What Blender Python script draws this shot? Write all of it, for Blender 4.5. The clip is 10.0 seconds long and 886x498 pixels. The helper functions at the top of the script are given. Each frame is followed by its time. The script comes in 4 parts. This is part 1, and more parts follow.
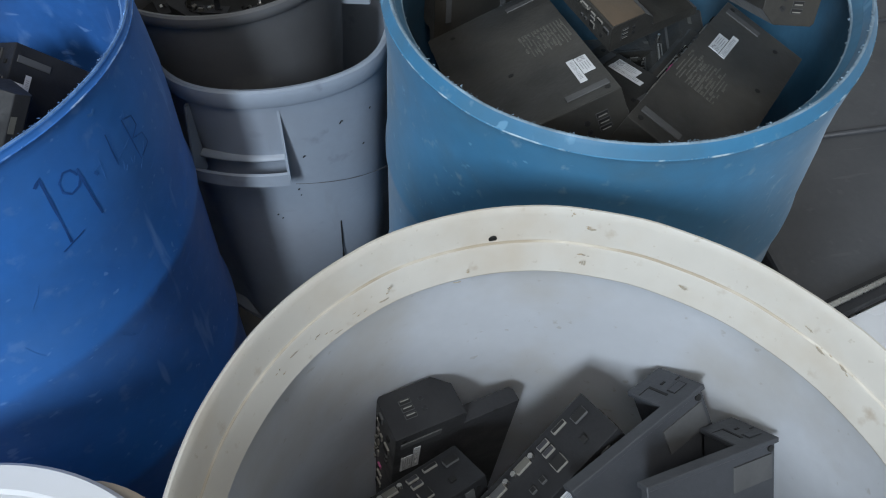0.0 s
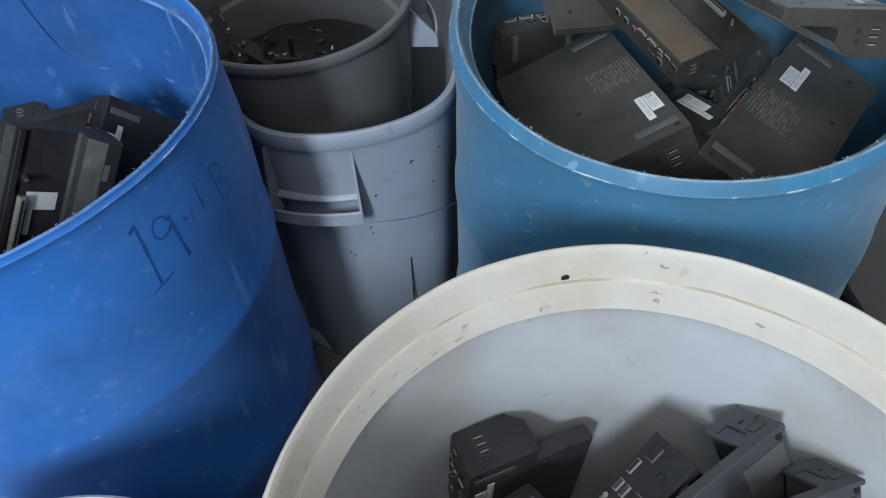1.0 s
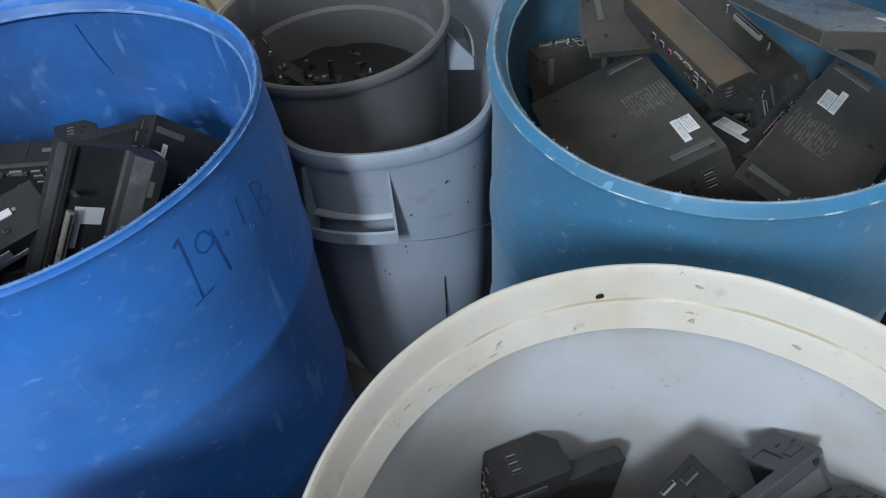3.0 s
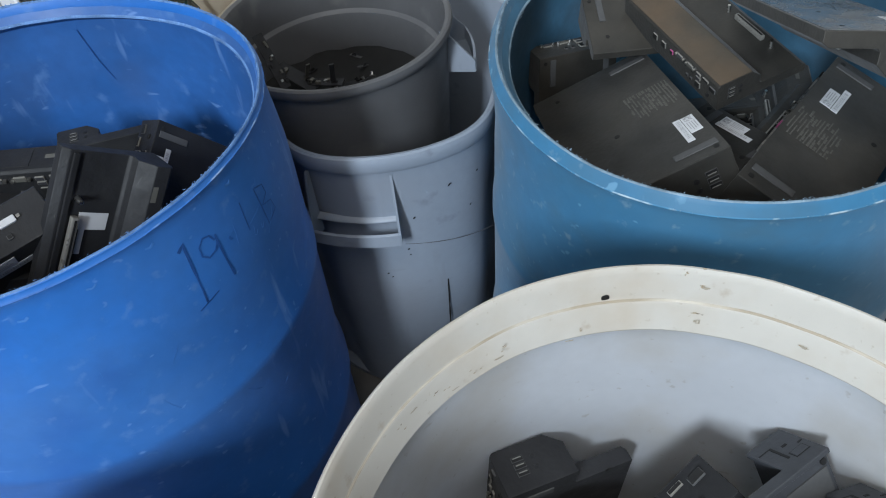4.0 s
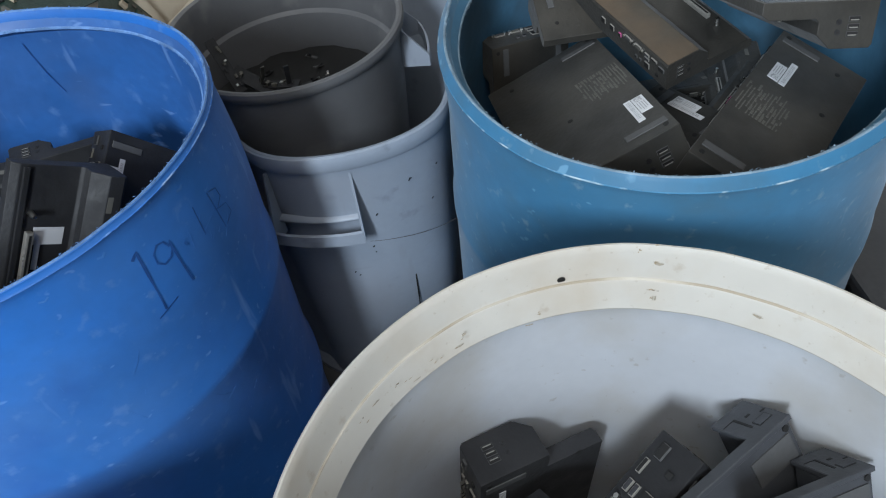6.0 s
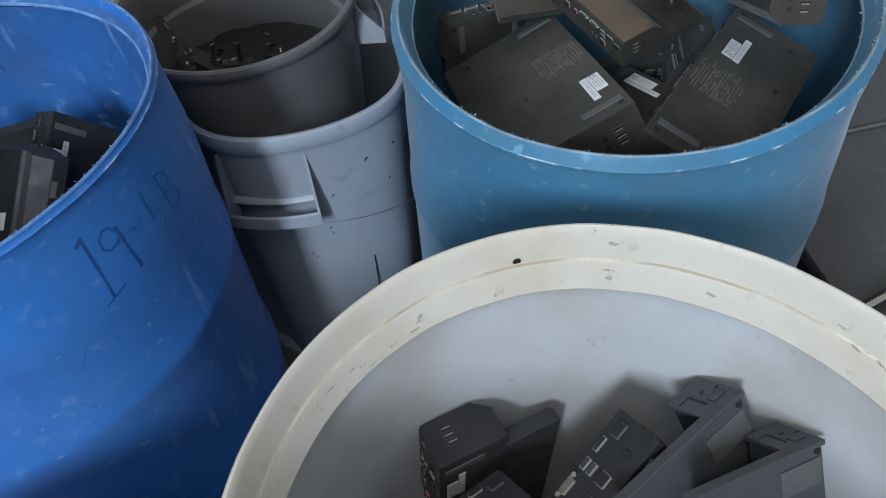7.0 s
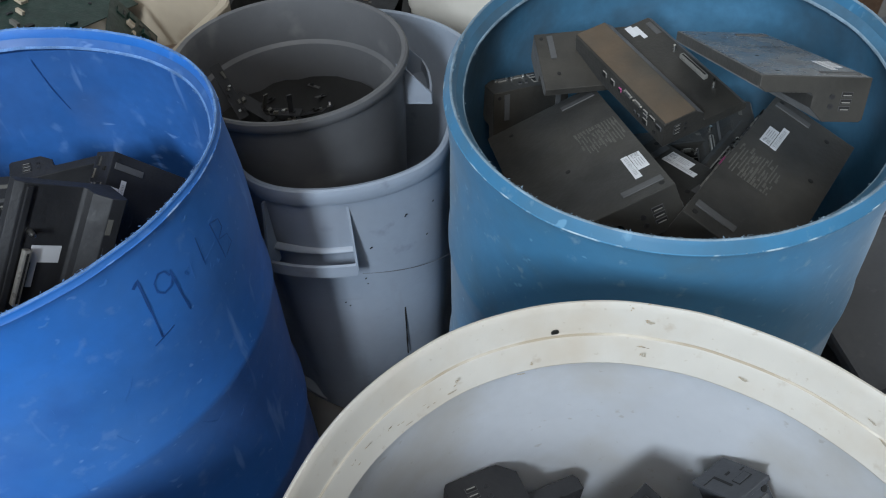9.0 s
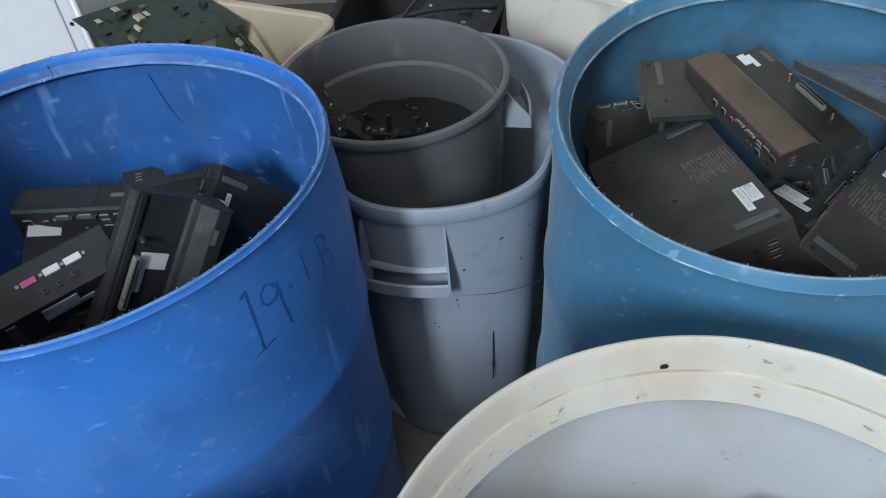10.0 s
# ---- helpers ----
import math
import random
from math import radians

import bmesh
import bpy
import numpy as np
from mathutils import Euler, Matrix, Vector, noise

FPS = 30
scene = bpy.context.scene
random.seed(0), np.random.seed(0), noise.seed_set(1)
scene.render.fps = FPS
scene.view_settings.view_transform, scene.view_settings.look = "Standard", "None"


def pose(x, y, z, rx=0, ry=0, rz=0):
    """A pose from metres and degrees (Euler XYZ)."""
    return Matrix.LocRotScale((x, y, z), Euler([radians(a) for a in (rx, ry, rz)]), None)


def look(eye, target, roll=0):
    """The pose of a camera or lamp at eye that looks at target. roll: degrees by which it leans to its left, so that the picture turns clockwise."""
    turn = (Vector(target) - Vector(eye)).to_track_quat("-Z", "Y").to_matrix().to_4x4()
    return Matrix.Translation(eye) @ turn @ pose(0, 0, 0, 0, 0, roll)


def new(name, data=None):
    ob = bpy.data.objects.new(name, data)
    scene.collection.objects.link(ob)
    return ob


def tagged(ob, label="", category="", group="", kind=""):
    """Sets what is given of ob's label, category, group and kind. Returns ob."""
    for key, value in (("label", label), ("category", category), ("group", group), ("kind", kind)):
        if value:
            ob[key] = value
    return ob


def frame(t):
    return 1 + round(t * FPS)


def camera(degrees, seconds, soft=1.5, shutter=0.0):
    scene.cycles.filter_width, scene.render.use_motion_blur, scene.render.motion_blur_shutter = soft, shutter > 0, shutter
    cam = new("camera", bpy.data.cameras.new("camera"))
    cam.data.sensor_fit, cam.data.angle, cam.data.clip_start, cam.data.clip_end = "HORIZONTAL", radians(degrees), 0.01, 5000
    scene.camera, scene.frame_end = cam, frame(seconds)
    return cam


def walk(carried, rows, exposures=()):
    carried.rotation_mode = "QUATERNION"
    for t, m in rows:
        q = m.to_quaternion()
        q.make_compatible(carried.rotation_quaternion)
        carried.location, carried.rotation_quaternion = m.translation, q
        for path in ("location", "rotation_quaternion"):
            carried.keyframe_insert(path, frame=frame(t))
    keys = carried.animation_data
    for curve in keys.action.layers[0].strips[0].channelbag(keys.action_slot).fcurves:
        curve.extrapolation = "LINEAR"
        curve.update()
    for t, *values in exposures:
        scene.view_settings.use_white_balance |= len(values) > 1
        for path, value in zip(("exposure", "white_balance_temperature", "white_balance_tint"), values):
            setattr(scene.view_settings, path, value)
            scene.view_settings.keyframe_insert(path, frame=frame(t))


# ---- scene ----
cam = camera(59.6, 10.0, soft=1.1)
ROWS = [
    (0.0, 0.0154, 0.0162, 1.3993, -4.118, -51.232, -1.164),
    (0.5, 0.0063, 0.0035, 1.4073, -2.111, -50.698, 1.432),
    (1.0, 0.0060, 0.0142, 1.4183, -1.568, -49.000, 2.838),
    (1.5, 0.0036, 0.0107, 1.4287, 0.104, -47.780, 2.755),
    (2.0, 0.0016, 0.0074, 1.4257, 0.572, -47.342, 3.275),
    (2.5, 0.0028, 0.0017, 1.4219, 0.631, -47.206, 3.707),
    (4.0, -0.0027, 0.0025, 1.4236, 0.231, -47.016, 4.418),
    (4.5, 0.0001, 0.0001, 1.4235, -0.000, -47.088, 4.499),
    (5.0, -0.0012, -0.0008, 1.4208, -0.083, -47.163, 4.577),
    (5.5, -0.0038, 0.0036, 1.4232, -0.052, -47.182, 4.458),
    (6.0, 0.0227, -0.0050, 1.4155, -3.221, -47.357, 5.657),
    (6.2, 0.0411, -0.0080, 1.4068, -5.781, -48.438, 6.026),
    (7.5, 0.0224, 0.0136, 1.4189, -4.792, -49.309, 3.542),
    (8.0, 0.0109, 0.0126, 1.4300, -3.934, -48.275, 2.848),
    (8.5, 0.0045, 0.0101, 1.4331, -2.926, -47.430, 2.310),
    (9.0, 0.0057, 0.0033, 1.4484, -1.833, -45.744, 2.352),
    (9.5, -0.0119, 0.0124, 1.4431, 0.833, -42.580, 3.687),
    (10.0, -0.0306, 0.0101, 1.4423, 3.791, -43.682, 4.236),
]
walk(cam, [(t, pose(x, y, z, 90 + pitch, roll, yaw)) for t, x, y, z, yaw, pitch, roll in ROWS],
     exposures=[(0.0, -0.12), (0.5, 0.03), (2.5, 0.03), (6.0, 0.03), (7.5, -0.05), (10.0, 0.0)])

# ---- light: a hall with one high window behind the camera and an added overhead fill ----
ROOM = (-6.0, 5.0, -5.2, 3.0, 6.4)          # x0, x1, y0, y1, height
WIN = (-2.72, -1.92, 3.2, 5.7)              # window in the south wall: x0, x1, z0, z1
FILL_GAP = (-1.6, 1.2, -3.4, -1.0)              # ceiling opening added for the fill: x0, x1, y0, y1

world = bpy.data.worlds.new("sky")
scene.world = world
world.use_nodes = True
sky = world.node_tree.nodes.new("ShaderNodeTexSky")
sky.sky_type, sky.sun_disc = "NISHITA", False
sky.sun_elevation, sky.sun_rotation = radians(35), radians(200)
world.node_tree.links.new(sky.outputs[0], world.node_tree.nodes["Background"].inputs[0])
world.node_tree.nodes["Background"].inputs[1].default_value = 0.1


def area(name, m, sx, sy, watts, colour):
    lamp = bpy.data.lights.new(name, "AREA")
    lamp.shape, lamp.size, lamp.size_y, lamp.energy, lamp.color = "RECTANGLE", sx, sy, watts, colour
    ob = new(name, lamp)
    ob.matrix_world = m
    return ob


WC = Vector(((WIN[0] + WIN[1]) / 2, ROOM[2] + 0.05, (WIN[2] + WIN[3]) / 2))
area("window_daylight", look(WC, (0, 0.6, 0.8)), 0.78, 2.4, 615, (0.775, 0.89, 1.0))
# Warm overhead fill, added to lift the shade inside the drums.
area("roof_fill", pose((FILL_GAP[0] + FILL_GAP[1]) / 2, (FILL_GAP[2] + FILL_GAP[3]) / 2, ROOM[4] - 0.02), 2.6, 2.2, 135, (1.0, 0.96, 0.90))


# ---- materials ----
def ramp(nt, src, a, b, lo, hi):
    r = nt.nodes.new("ShaderNodeMapRange")
    r.inputs[1].default_value, r.inputs[2].default_value = a, b
    r.inputs[3].default_value, r.inputs[4].default_value = lo, hi
    nt.links.new(src, r.inputs[0])
    return r.outputs[0]


def tex(nt, scale, detail=4.0, squash=(1, 1, 1), offset=(0, 0, 0), rot=(0, 0, 0)):
    tc, mp, n = (nt.nodes.new("ShaderNode" + k) for k in ("TexCoord", "Mapping", "TexNoise"))
    mp.inputs[1].default_value, mp.inputs[2].default_value, mp.inputs[3].default_value = offset, rot, squash
    n.inputs["Scale"].default_value, n.inputs["Detail"].default_value = scale, detail
    nt.links.new(tc.outputs["Object"], mp.inputs[0])
    nt.links.new(mp.outputs[0], n.inputs[0])
    return n.outputs[0]


def mixc(nt, fac, a, b):
    m = nt.nodes.new("ShaderNodeMix")
    m.data_type = "RGBA"
    for i, v in ((0, fac), (6, a), (7, b)):
        if isinstance(v, bpy.types.NodeSocket):
            nt.links.new(v, m.inputs[i])
        else:
            m.inputs[i].default_value = (*v, 1) if i else v
    return m.outputs[2]


def surface(name, base, rough=0.5, vary=0.15, scales=(5, 70), bump=0.1, metal=0.0, stain=None, scuff=None, spec=0.5, random_tone=0.0, through_light=0.0, dust=0.0):
    """stain: (colour, scale, from, to, most), or a list of such; scuff: (colour, amount) fine pale scratches."""
    mat = bpy.data.materials.new(name)
    mat.use_nodes = True
    nt = mat.node_tree
    b = nt.nodes["Principled BSDF"]
    big, fine = tex(nt, scales[0]), tex(nt, scales[1], 6)
    col = mixc(nt, ramp(nt, big, 0.3, 0.7, 0, 1), tuple(c * (1 - vary) for c in base), tuple(min(1, c * (1 + vary)) for c in base))
    col = mixc(nt, ramp(nt, fine, 0.35, 0.75, 0, 0.35), col, tuple(c * (1 - 1.6 * vary) for c in base))
    for k, st in enumerate(stain if isinstance(stain, list) else [stain] if stain else []):
        col = mixc(nt, ramp(nt, tex(nt, st[1], 6, offset=(3 + 5 * k, 7, 1 - 2 * k)), st[2], st[3], 0, st[4] if len(st) > 4 else 1), col, st[0])
    if scuff:
        s1 = ramp(nt, tex(nt, 26, 3, (1, 1, 0.16), rot=(0.3, 0.2, 0.4)), 0.66, 0.72, 0, scuff[1])
        col = mixc(nt, s1, col, scuff[0])
        s2 = ramp(nt, tex(nt, 60, 2, (0.12, 1, 1), (5, 2, 8), rot=(0.2, 0.9, 0.5)), 0.69, 0.74, 0, scuff[1])
        col = mixc(nt, s2, col, scuff[0])
    if random_tone:
        oi, hsv = nt.nodes.new("ShaderNodeObjectInfo"), nt.nodes.new("ShaderNodeHueSaturation")
        nt.links.new(ramp(nt, oi.outputs["Random"], 0, 1, 1 - random_tone, 1 + random_tone), hsv.inputs["Value"])
        nt.links.new(col, hsv.inputs["Color"])
        col = hsv.outputs[0]
    nt.links.new(col, b.inputs["Base Color"])
    nt.links.new(ramp(nt, tex(nt, scales[0] * 2.3, 5, offset=(1, 2, 3)), 0.3, 0.7, max(0.02, rough - 0.1), min(1, rough + 0.12)), b.inputs["Roughness"])
    b.inputs["Metallic"].default_value = metal
    b.inputs["Specular IOR Level"].default_value = spec
    b.inputs["Sheen Weight"].default_value, b.inputs["Sheen Roughness"].default_value = dust, 0.4
    b.inputs["Sheen Tint"].default_value = (0.95, 0.97, 1.0, 1)
    if through_light:
        tr, mx = nt.nodes.new("ShaderNodeBsdfTranslucent"), nt.nodes.new("ShaderNodeMixShader")
        mx.inputs[0].default_value = through_light
        nt.links.new(col, tr.inputs[0])
        nt.links.new(b.outputs[0], mx.inputs[1])
        nt.links.new(tr.outputs[0], mx.inputs[2])
        nt.links.new(mx.outputs[0], nt.nodes["Material Output"].inputs[0])
    if bump:
        bp = nt.nodes.new("ShaderNodeBump")
        bp.inputs["Strength"].default_value, bp.inputs["Distance"].default_value = bump, 0.004
        nt.links.new(fine, bp.inputs["Height"])
        nt.links.new(bp.outputs[0], b.inputs["Normal"])
    return mat


M_BLUE = surface("blue_plastic", (0.012, 0.128, 0.455), 0.52, 0.16, (4, 55), 0.06, stain=[((0.085, 0.205, 0.45), 3.2, 0.48, 0.78, 0.5), ((0.018, 0.10, 0.36), 11, 0.52, 0.72, 0.55), ((0.16, 0.29, 0.55), 45, 0.6, 0.72, 0.25)], scuff=((0.25, 0.42, 0.75), 0.30), dust=0.08)
# Darker than the outside: the drum's inner shade is put into this stained colour.
M_BLUE_IN = surface("shaded_stained_blue_plastic", (0.020, 0.100, 0.32), 0.55, 0.2, (5, 60), 0.06, stain=[((0.035, 0.085, 0.22), 6, 0.5, 0.78, 0.8), ((0.10, 0.22, 0.48), 30, 0.6, 0.72, 0.4)], scuff=((0.25, 0.42, 0.75), 0.3))
M_BLUE_CUT = surface("sawn_blue_edge", (0.11, 0.23, 0.48), 0.75, 0.35, (30, 300), 0.5)
M_LBLUE_IN = surface("dirty_pale_blue_plastic", (0.055, 0.170, 0.285), 0.62, 0.25, (6, 80), 0.1, stain=((0.045, 0.05, 0.055), 6, 0.47, 0.8, 0.8))
M_LBLUE = surface("pale_blue_plastic", (0.033, 0.160, 0.300), 0.66, 0.16, (4, 55), 0.06, stain=[((0.055, 0.160, 0.26), 5, 0.48, 0.78, 0.8), ((0.055, 0.105, 0.135), 8, 0.5, 0.72, 0.6), ((0.24, 0.34, 0.40), 55, 0.62, 0.74, 0.4)], scuff=((0.25, 0.5, 0.7), 0.3), dust=0.14)
M_LBLUE_CUT = surface("sawn_pale_edge", (0.20, 0.29, 0.37), 0.8, 0.35, (30, 300), 0.5)
M_BLUE_RIDGE = surface("worn_blue_ridge", (0.03, 0.155, 0.50), 0.65, 0.25, (9, 120), 0.3, stain=((0.24, 0.38, 0.62), 34, 0.53, 0.63))
M_LBLUE_RIDGE = surface("worn_pale_ridge", (0.045, 0.185, 0.33), 0.7, 0.25, (9, 120), 0.3, stain=((0.36, 0.47, 0.54), 34, 0.52, 0.62))
M_WHITE = surface("aged_white_plastic", (0.69, 0.66, 0.605), 0.46, 0.07, (3, 40), 0.08, stain=[((0.53, 0.43, 0.31), 7, 0.48, 0.80, 0.9), ((0.36, 0.255, 0.15), 34, 0.64, 0.75, 0.5), ((0.40, 0.33, 0.24), 130, 0.66, 0.74, 0.4)], through_light=0.28)
M_WHITE_IN = surface("white_plastic_inside", (0.745, 0.772, 0.825), 0.45, 0.06, (4, 60), 0.06, stain=[((0.60, 0.565, 0.51), 6, 0.46, 0.8, 0.9), ((0.42, 0.38, 0.33), 70, 0.67, 0.74, 0.35)], through_light=0.45)
M_GREY = surface("grey_plastic", (0.245, 0.285, 0.345), 0.45, 0.08, (6, 70), 0.06, stain=[((0.13, 0.14, 0.17), 14, 0.64, 0.78), ((0.23, 0.25, 0.29), 5, 0.45, 0.72, 0.7)], scuff=((0.2, 0.22, 0.25), 0.3))
M_DGREY = surface("dusty_grey_plastic", (0.098, 0.099, 0.104), 0.5, 0.1, (6, 70), 0.06, stain=((0.20, 0.195, 0.19), 8, 0.6, 0.8))
M_BLACK = surface("black_plastic", (0.0185, 0.019, 0.0215), 0.6, 0.2, (14, 160), 0.15, spec=0.38, stain=((0.034, 0.034, 0.036), 9, 0.5, 0.8, 0.6), random_tone=0.25, dust=0.05)
M_DUST = surface("dusty_black_plastic", (0.023, 0.0218, 0.0192), 0.55, 0.25, (10, 140), 0.15, stain=((0.050, 0.045, 0.037), 7, 0.42, 0.8), random_tone=0.2, dust=0.12)
M_MID = surface("dark_grey_plastic", (0.047, 0.050, 0.057), 0.5, 0.1, (10, 140), 0.1)
M_STEEL = surface("port_steel", (0.62, 0.61, 0.58), 0.3, 0.1, (40, 200), 0.1, metal=1.0)
M_PORT = surface("port_shell", (0.30, 0.29, 0.265), 0.35, 0.15, (40, 200), 0.1, metal=0.35)
M_FOOT = surface("grey_rubber", (0.075, 0.076, 0.078), 0.6, 0.1, (20, 200), 0.05)
M_LABEL = surface("paper_label", (0.60, 0.61, 0.63), 0.55, 0.05, (20, 200), 0.02)
M_INK = surface("label_ink", (0.03, 0.03, 0.035), 0.6, 0.1)
M_PRINT = surface("pale_print", (0.105, 0.102, 0.090), 0.6, 0.1)
M_BARS = surface("faded_label_ink", (0.34, 0.345, 0.36), 0.6, 0.1)
M_SCRAPE = surface("scraped_blue", (0.045, 0.175, 0.49), 0.7, 0.2)
M_MARKER = surface("marker_ink", (0.012, 0.070, 0.265), 0.5, 0.3, (40, 300), 0.0)
M_MARKER_FADED = surface("faded_marker_ink", (0.014, 0.085, 0.31), 0.5, 0.3, (40, 300), 0.0)
M_CREAM = surface("cream_plastic", (0.41, 0.345, 0.26), 0.5, 0.08, (5, 50), 0.06, stain=((0.24, 0.18, 0.12), 9, 0.56, 0.8))
M_CREAM_PALE = surface("pale_cream_plastic", (0.66, 0.62, 0.55), 0.5, 0.06, (5, 50), 0.06, stain=((0.45, 0.40, 0.33), 10, 0.58, 0.85))
M_BOARD = surface("green_circuit_board", (0.010, 0.030, 0.023), 0.42, 0.3, (30, 220), 0.2)
M_BROWN = surface("brown_circuit_board", (0.13, 0.075, 0.045), 0.5, 0.3, (30, 220), 0.2)
M_GLOSSW = surface("white_enamel", (0.60, 0.61, 0.63), 0.3, 0.04, (3, 30), 0.02)
M_CONCRETE = surface("concrete", (0.16, 0.155, 0.15), 0.85, 0.2, (2, 40), 0.25, stain=((0.07, 0.068, 0.065), 3, 0.5, 0.7))
M_WALL = surface("painted_wall", (0.55, 0.54, 0.52), 0.8, 0.06, (1, 20), 0.1)
M_ROOF = surface("painted_roof", (0.45, 0.45, 0.45), 0.8, 0.06, (1, 20), 0.1)
M_DARKBIN = surface("dark_grey_sheet", (0.060, 0.062, 0.068), 0.5, 0.15, (5, 90), 0.1, scuff=((0.16, 0.16, 0.175), 0.15))
# Paler than the other docks: the glossy reflection is put into the base colour.
M_SHEEN = surface("glossy_black_pale_sheen", (0.09, 0.09, 0.092), 0.24, 0.2, (10, 140), 0.05, stain=((0.15, 0.15, 0.148), 9, 0.42, 0.75))
# Brown dust, made warmer and lighter for the light that strikes the top.
M_TAN = surface("lit_brown_dust", (0.045, 0.040, 0.032), 0.5, 0.2, (10, 140), 0.12, stain=((0.105, 0.072, 0.045), 5, 0.42, 0.66))
M_CABLE = surface("cable_rubber", (0.02, 0.02, 0.022), 0.5, 0.2)
# Near-black: the darkness inside holes, slots and bins is put into the colour.
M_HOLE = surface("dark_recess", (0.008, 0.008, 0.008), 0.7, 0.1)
M_PINK = surface("pink_jack", (0.40, 0.09, 0.22), 0.4, 0.1)
M_GRIME = surface("dark_grime", (0.22, 0.17, 0.11), 0.8, 0.3, (60, 300), 0.2)
M_STEPLINE = surface("dirt_and_step_shade", (0.36, 0.30, 0.22), 0.6, 0.1, (7, 60), 0.1, stain=((0.62, 0.58, 0.51), 8, 0.45, 0.65))
M_RUST = surface("brown_grime", (0.46, 0.37, 0.26), 0.8, 0.3, (60, 300), 0.2)


# ---- building helpers ----
def part(name, bm, material, parent=None, label=""):
    me = bpy.data.meshes.new(name)
    bm.normal_update()
    bm.to_mesh(me)
    bm.free()
    me.materials.append(material)
    ob = new(name, me)
    if parent:
        ob.parent = parent
    return tagged(ob, label)


def thing(name, label, category, m=None, group="", kind=""):
    ob = new(name)
    ob.empty_display_size = 0.05
    if m is not None:
        ob.matrix_world = m
    return tagged(ob, label, category, group, kind)


def smooth(bm, degrees=35):
    for f in bm.faces:
        f.smooth = True
    for e in bm.edges:
        if len(e.link_faces) == 2 and e.calc_face_angle(0) > radians(degrees):
            e.smooth = False
    return bm


def lathe(profile, n=120, fn=None, closed=True):
    bm = bmesh.new()
    rings = []
    for r, z in profile:
        ring = []
        for i in range(n):
            a = 2 * math.pi * i / n
            rr, zz = fn(a, r, z) if fn else (r, z)
            ring.append(bm.verts.new((rr * math.cos(a), rr * math.sin(a), zz)))
        rings.append(ring)
    pairs = list(zip(rings, rings[1:])) + ([(rings[-1], rings[0])] if closed else [])
    for lo, hi in pairs:
        for i in range(n):
            j = (i + 1) % n
            bm.faces.new((lo[i], lo[j], hi[j], hi[i]))
    bmesh.ops.recalc_face_normals(bm, faces=bm.faces)
    return smooth(bm)


def box(bm, x0, x1, y0, y1, z0, z1, bevel=0.0, m=None):
    vs = bmesh.ops.create_cube(bm, size=1.0)["verts"]
    for v in vs:
        v.co = Vector((x0 + (x1 - x0) * (v.co.x + 0.5), y0 + (y1 - y0) * (v.co.y + 0.5), z0 + (z1 - z0) * (v.co.z + 0.5)))
    if bevel:
        es = list({e for v in vs for e in v.link_edges})
        out = bmesh.ops.bevel(bm, geom=es, offset=bevel, segments=2, profile=0.6, affect="EDGES")
        vs = list({v for f in out["faces"] for v in f.verts} | {v for v in vs if v.is_valid})
    if m is not None:
        for v in vs:
            v.co = m @ v.co
    return bm


def boxed(*a, **k):
    return box(bmesh.new(), *a, **k)


def extrude(points, x0, x1, bevel=0.0):
    """A prism along x of a profile given as (y, z)."""
    bm = bmesh.new()
    a = [bm.verts.new((x0, y, z)) for y, z in points]
    b = [bm.verts.new((x1, y, z)) for y, z in points]
    n = len(points)
    bm.faces.new(a[::-1]), bm.faces.new(b)
    for i in range(n):
        bm.faces.new((a[i], a[(i + 1) % n], b[(i + 1) % n], b[i]))
    bmesh.ops.recalc_face_normals(bm, faces=bm.faces)
    if bevel:
        bmesh.ops.bevel(bm, geom=list(bm.edges), offset=bevel, segments=2, profile=0.6, affect="EDGES")
    return bm


def tube(points, r, sides=8):
    """A round bar or cable along points."""
    bm = bmesh.new()
    pts = [Vector(p) for p in points]
    rings = []
    for i, p in enumerate(pts):
        d = (pts[min(i + 1, len(pts) - 1)] - pts[max(i - 1, 0)]).normalized()
        q = d.to_track_quat("Z", "Y")
        rings.append([bm.verts.new(p + q @ Vector((r * math.cos(2 * math.pi * k / sides), r * math.sin(2 * math.pi * k / sides), 0))) for k in range(sides)])
    for lo, hi in zip(rings, rings[1:]):
        for k in range(sides):
            bm.faces.new((lo[k], lo[(k + 1) % sides], hi[(k + 1) % sides], hi[k]))
    bm.faces.new(rings[0][::-1]), bm.faces.new(rings[-1])
    return smooth(bm, 60)


def burrs(r, z, count, seed, size=0.006, fn=None, lean=0.0):
    """Torn slivers of plastic along a sawn edge."""
    rng = random.Random(seed)
    bm = bmesh.new()
    for _ in range(count):
        a = rng.uniform(0, 2 * math.pi)
        rr, zz = fn(a, r, z) if fn else (r, z)
        s = size * rng.uniform(0.3, 1.0) ** 2
        rr += rng.uniform(-0.003, 0.001)
        p = Vector((rr * math.cos(a), rr * math.sin(a), zz + rng.uniform(-0.001, 0.001)))
        t = Vector((-math.sin(a), math.cos(a), 0))
        n = Vector((math.cos(a), math.sin(a), 0))
        tip = p + n * rng.uniform(-1, 0.6) * s + t * rng.uniform(-1, 1) * s + Vector((0, 0, rng.uniform(-0.1, 0.7) * s))
        w = rng.uniform(0.0006, 0.0016)
        v = [bm.verts.new(q) for q in (p - t * w, p + t * w, p + n * w + Vector((0, 0, w)), tip)]
        for f in ((0, 1, 3), (1, 2, 3), (2, 0, 3), (0, 2, 1)):
            bm.faces.new([v[k] for k in f])
    return bm


# ---- the hall ----
X0, X1, Y0, Y1, HT = ROOM
part("floor", boxed(X0 - 0.2, X1 + 0.2, Y0 - 0.2, Y1 + 0.2, -0.2, 0), M_CONCRETE)
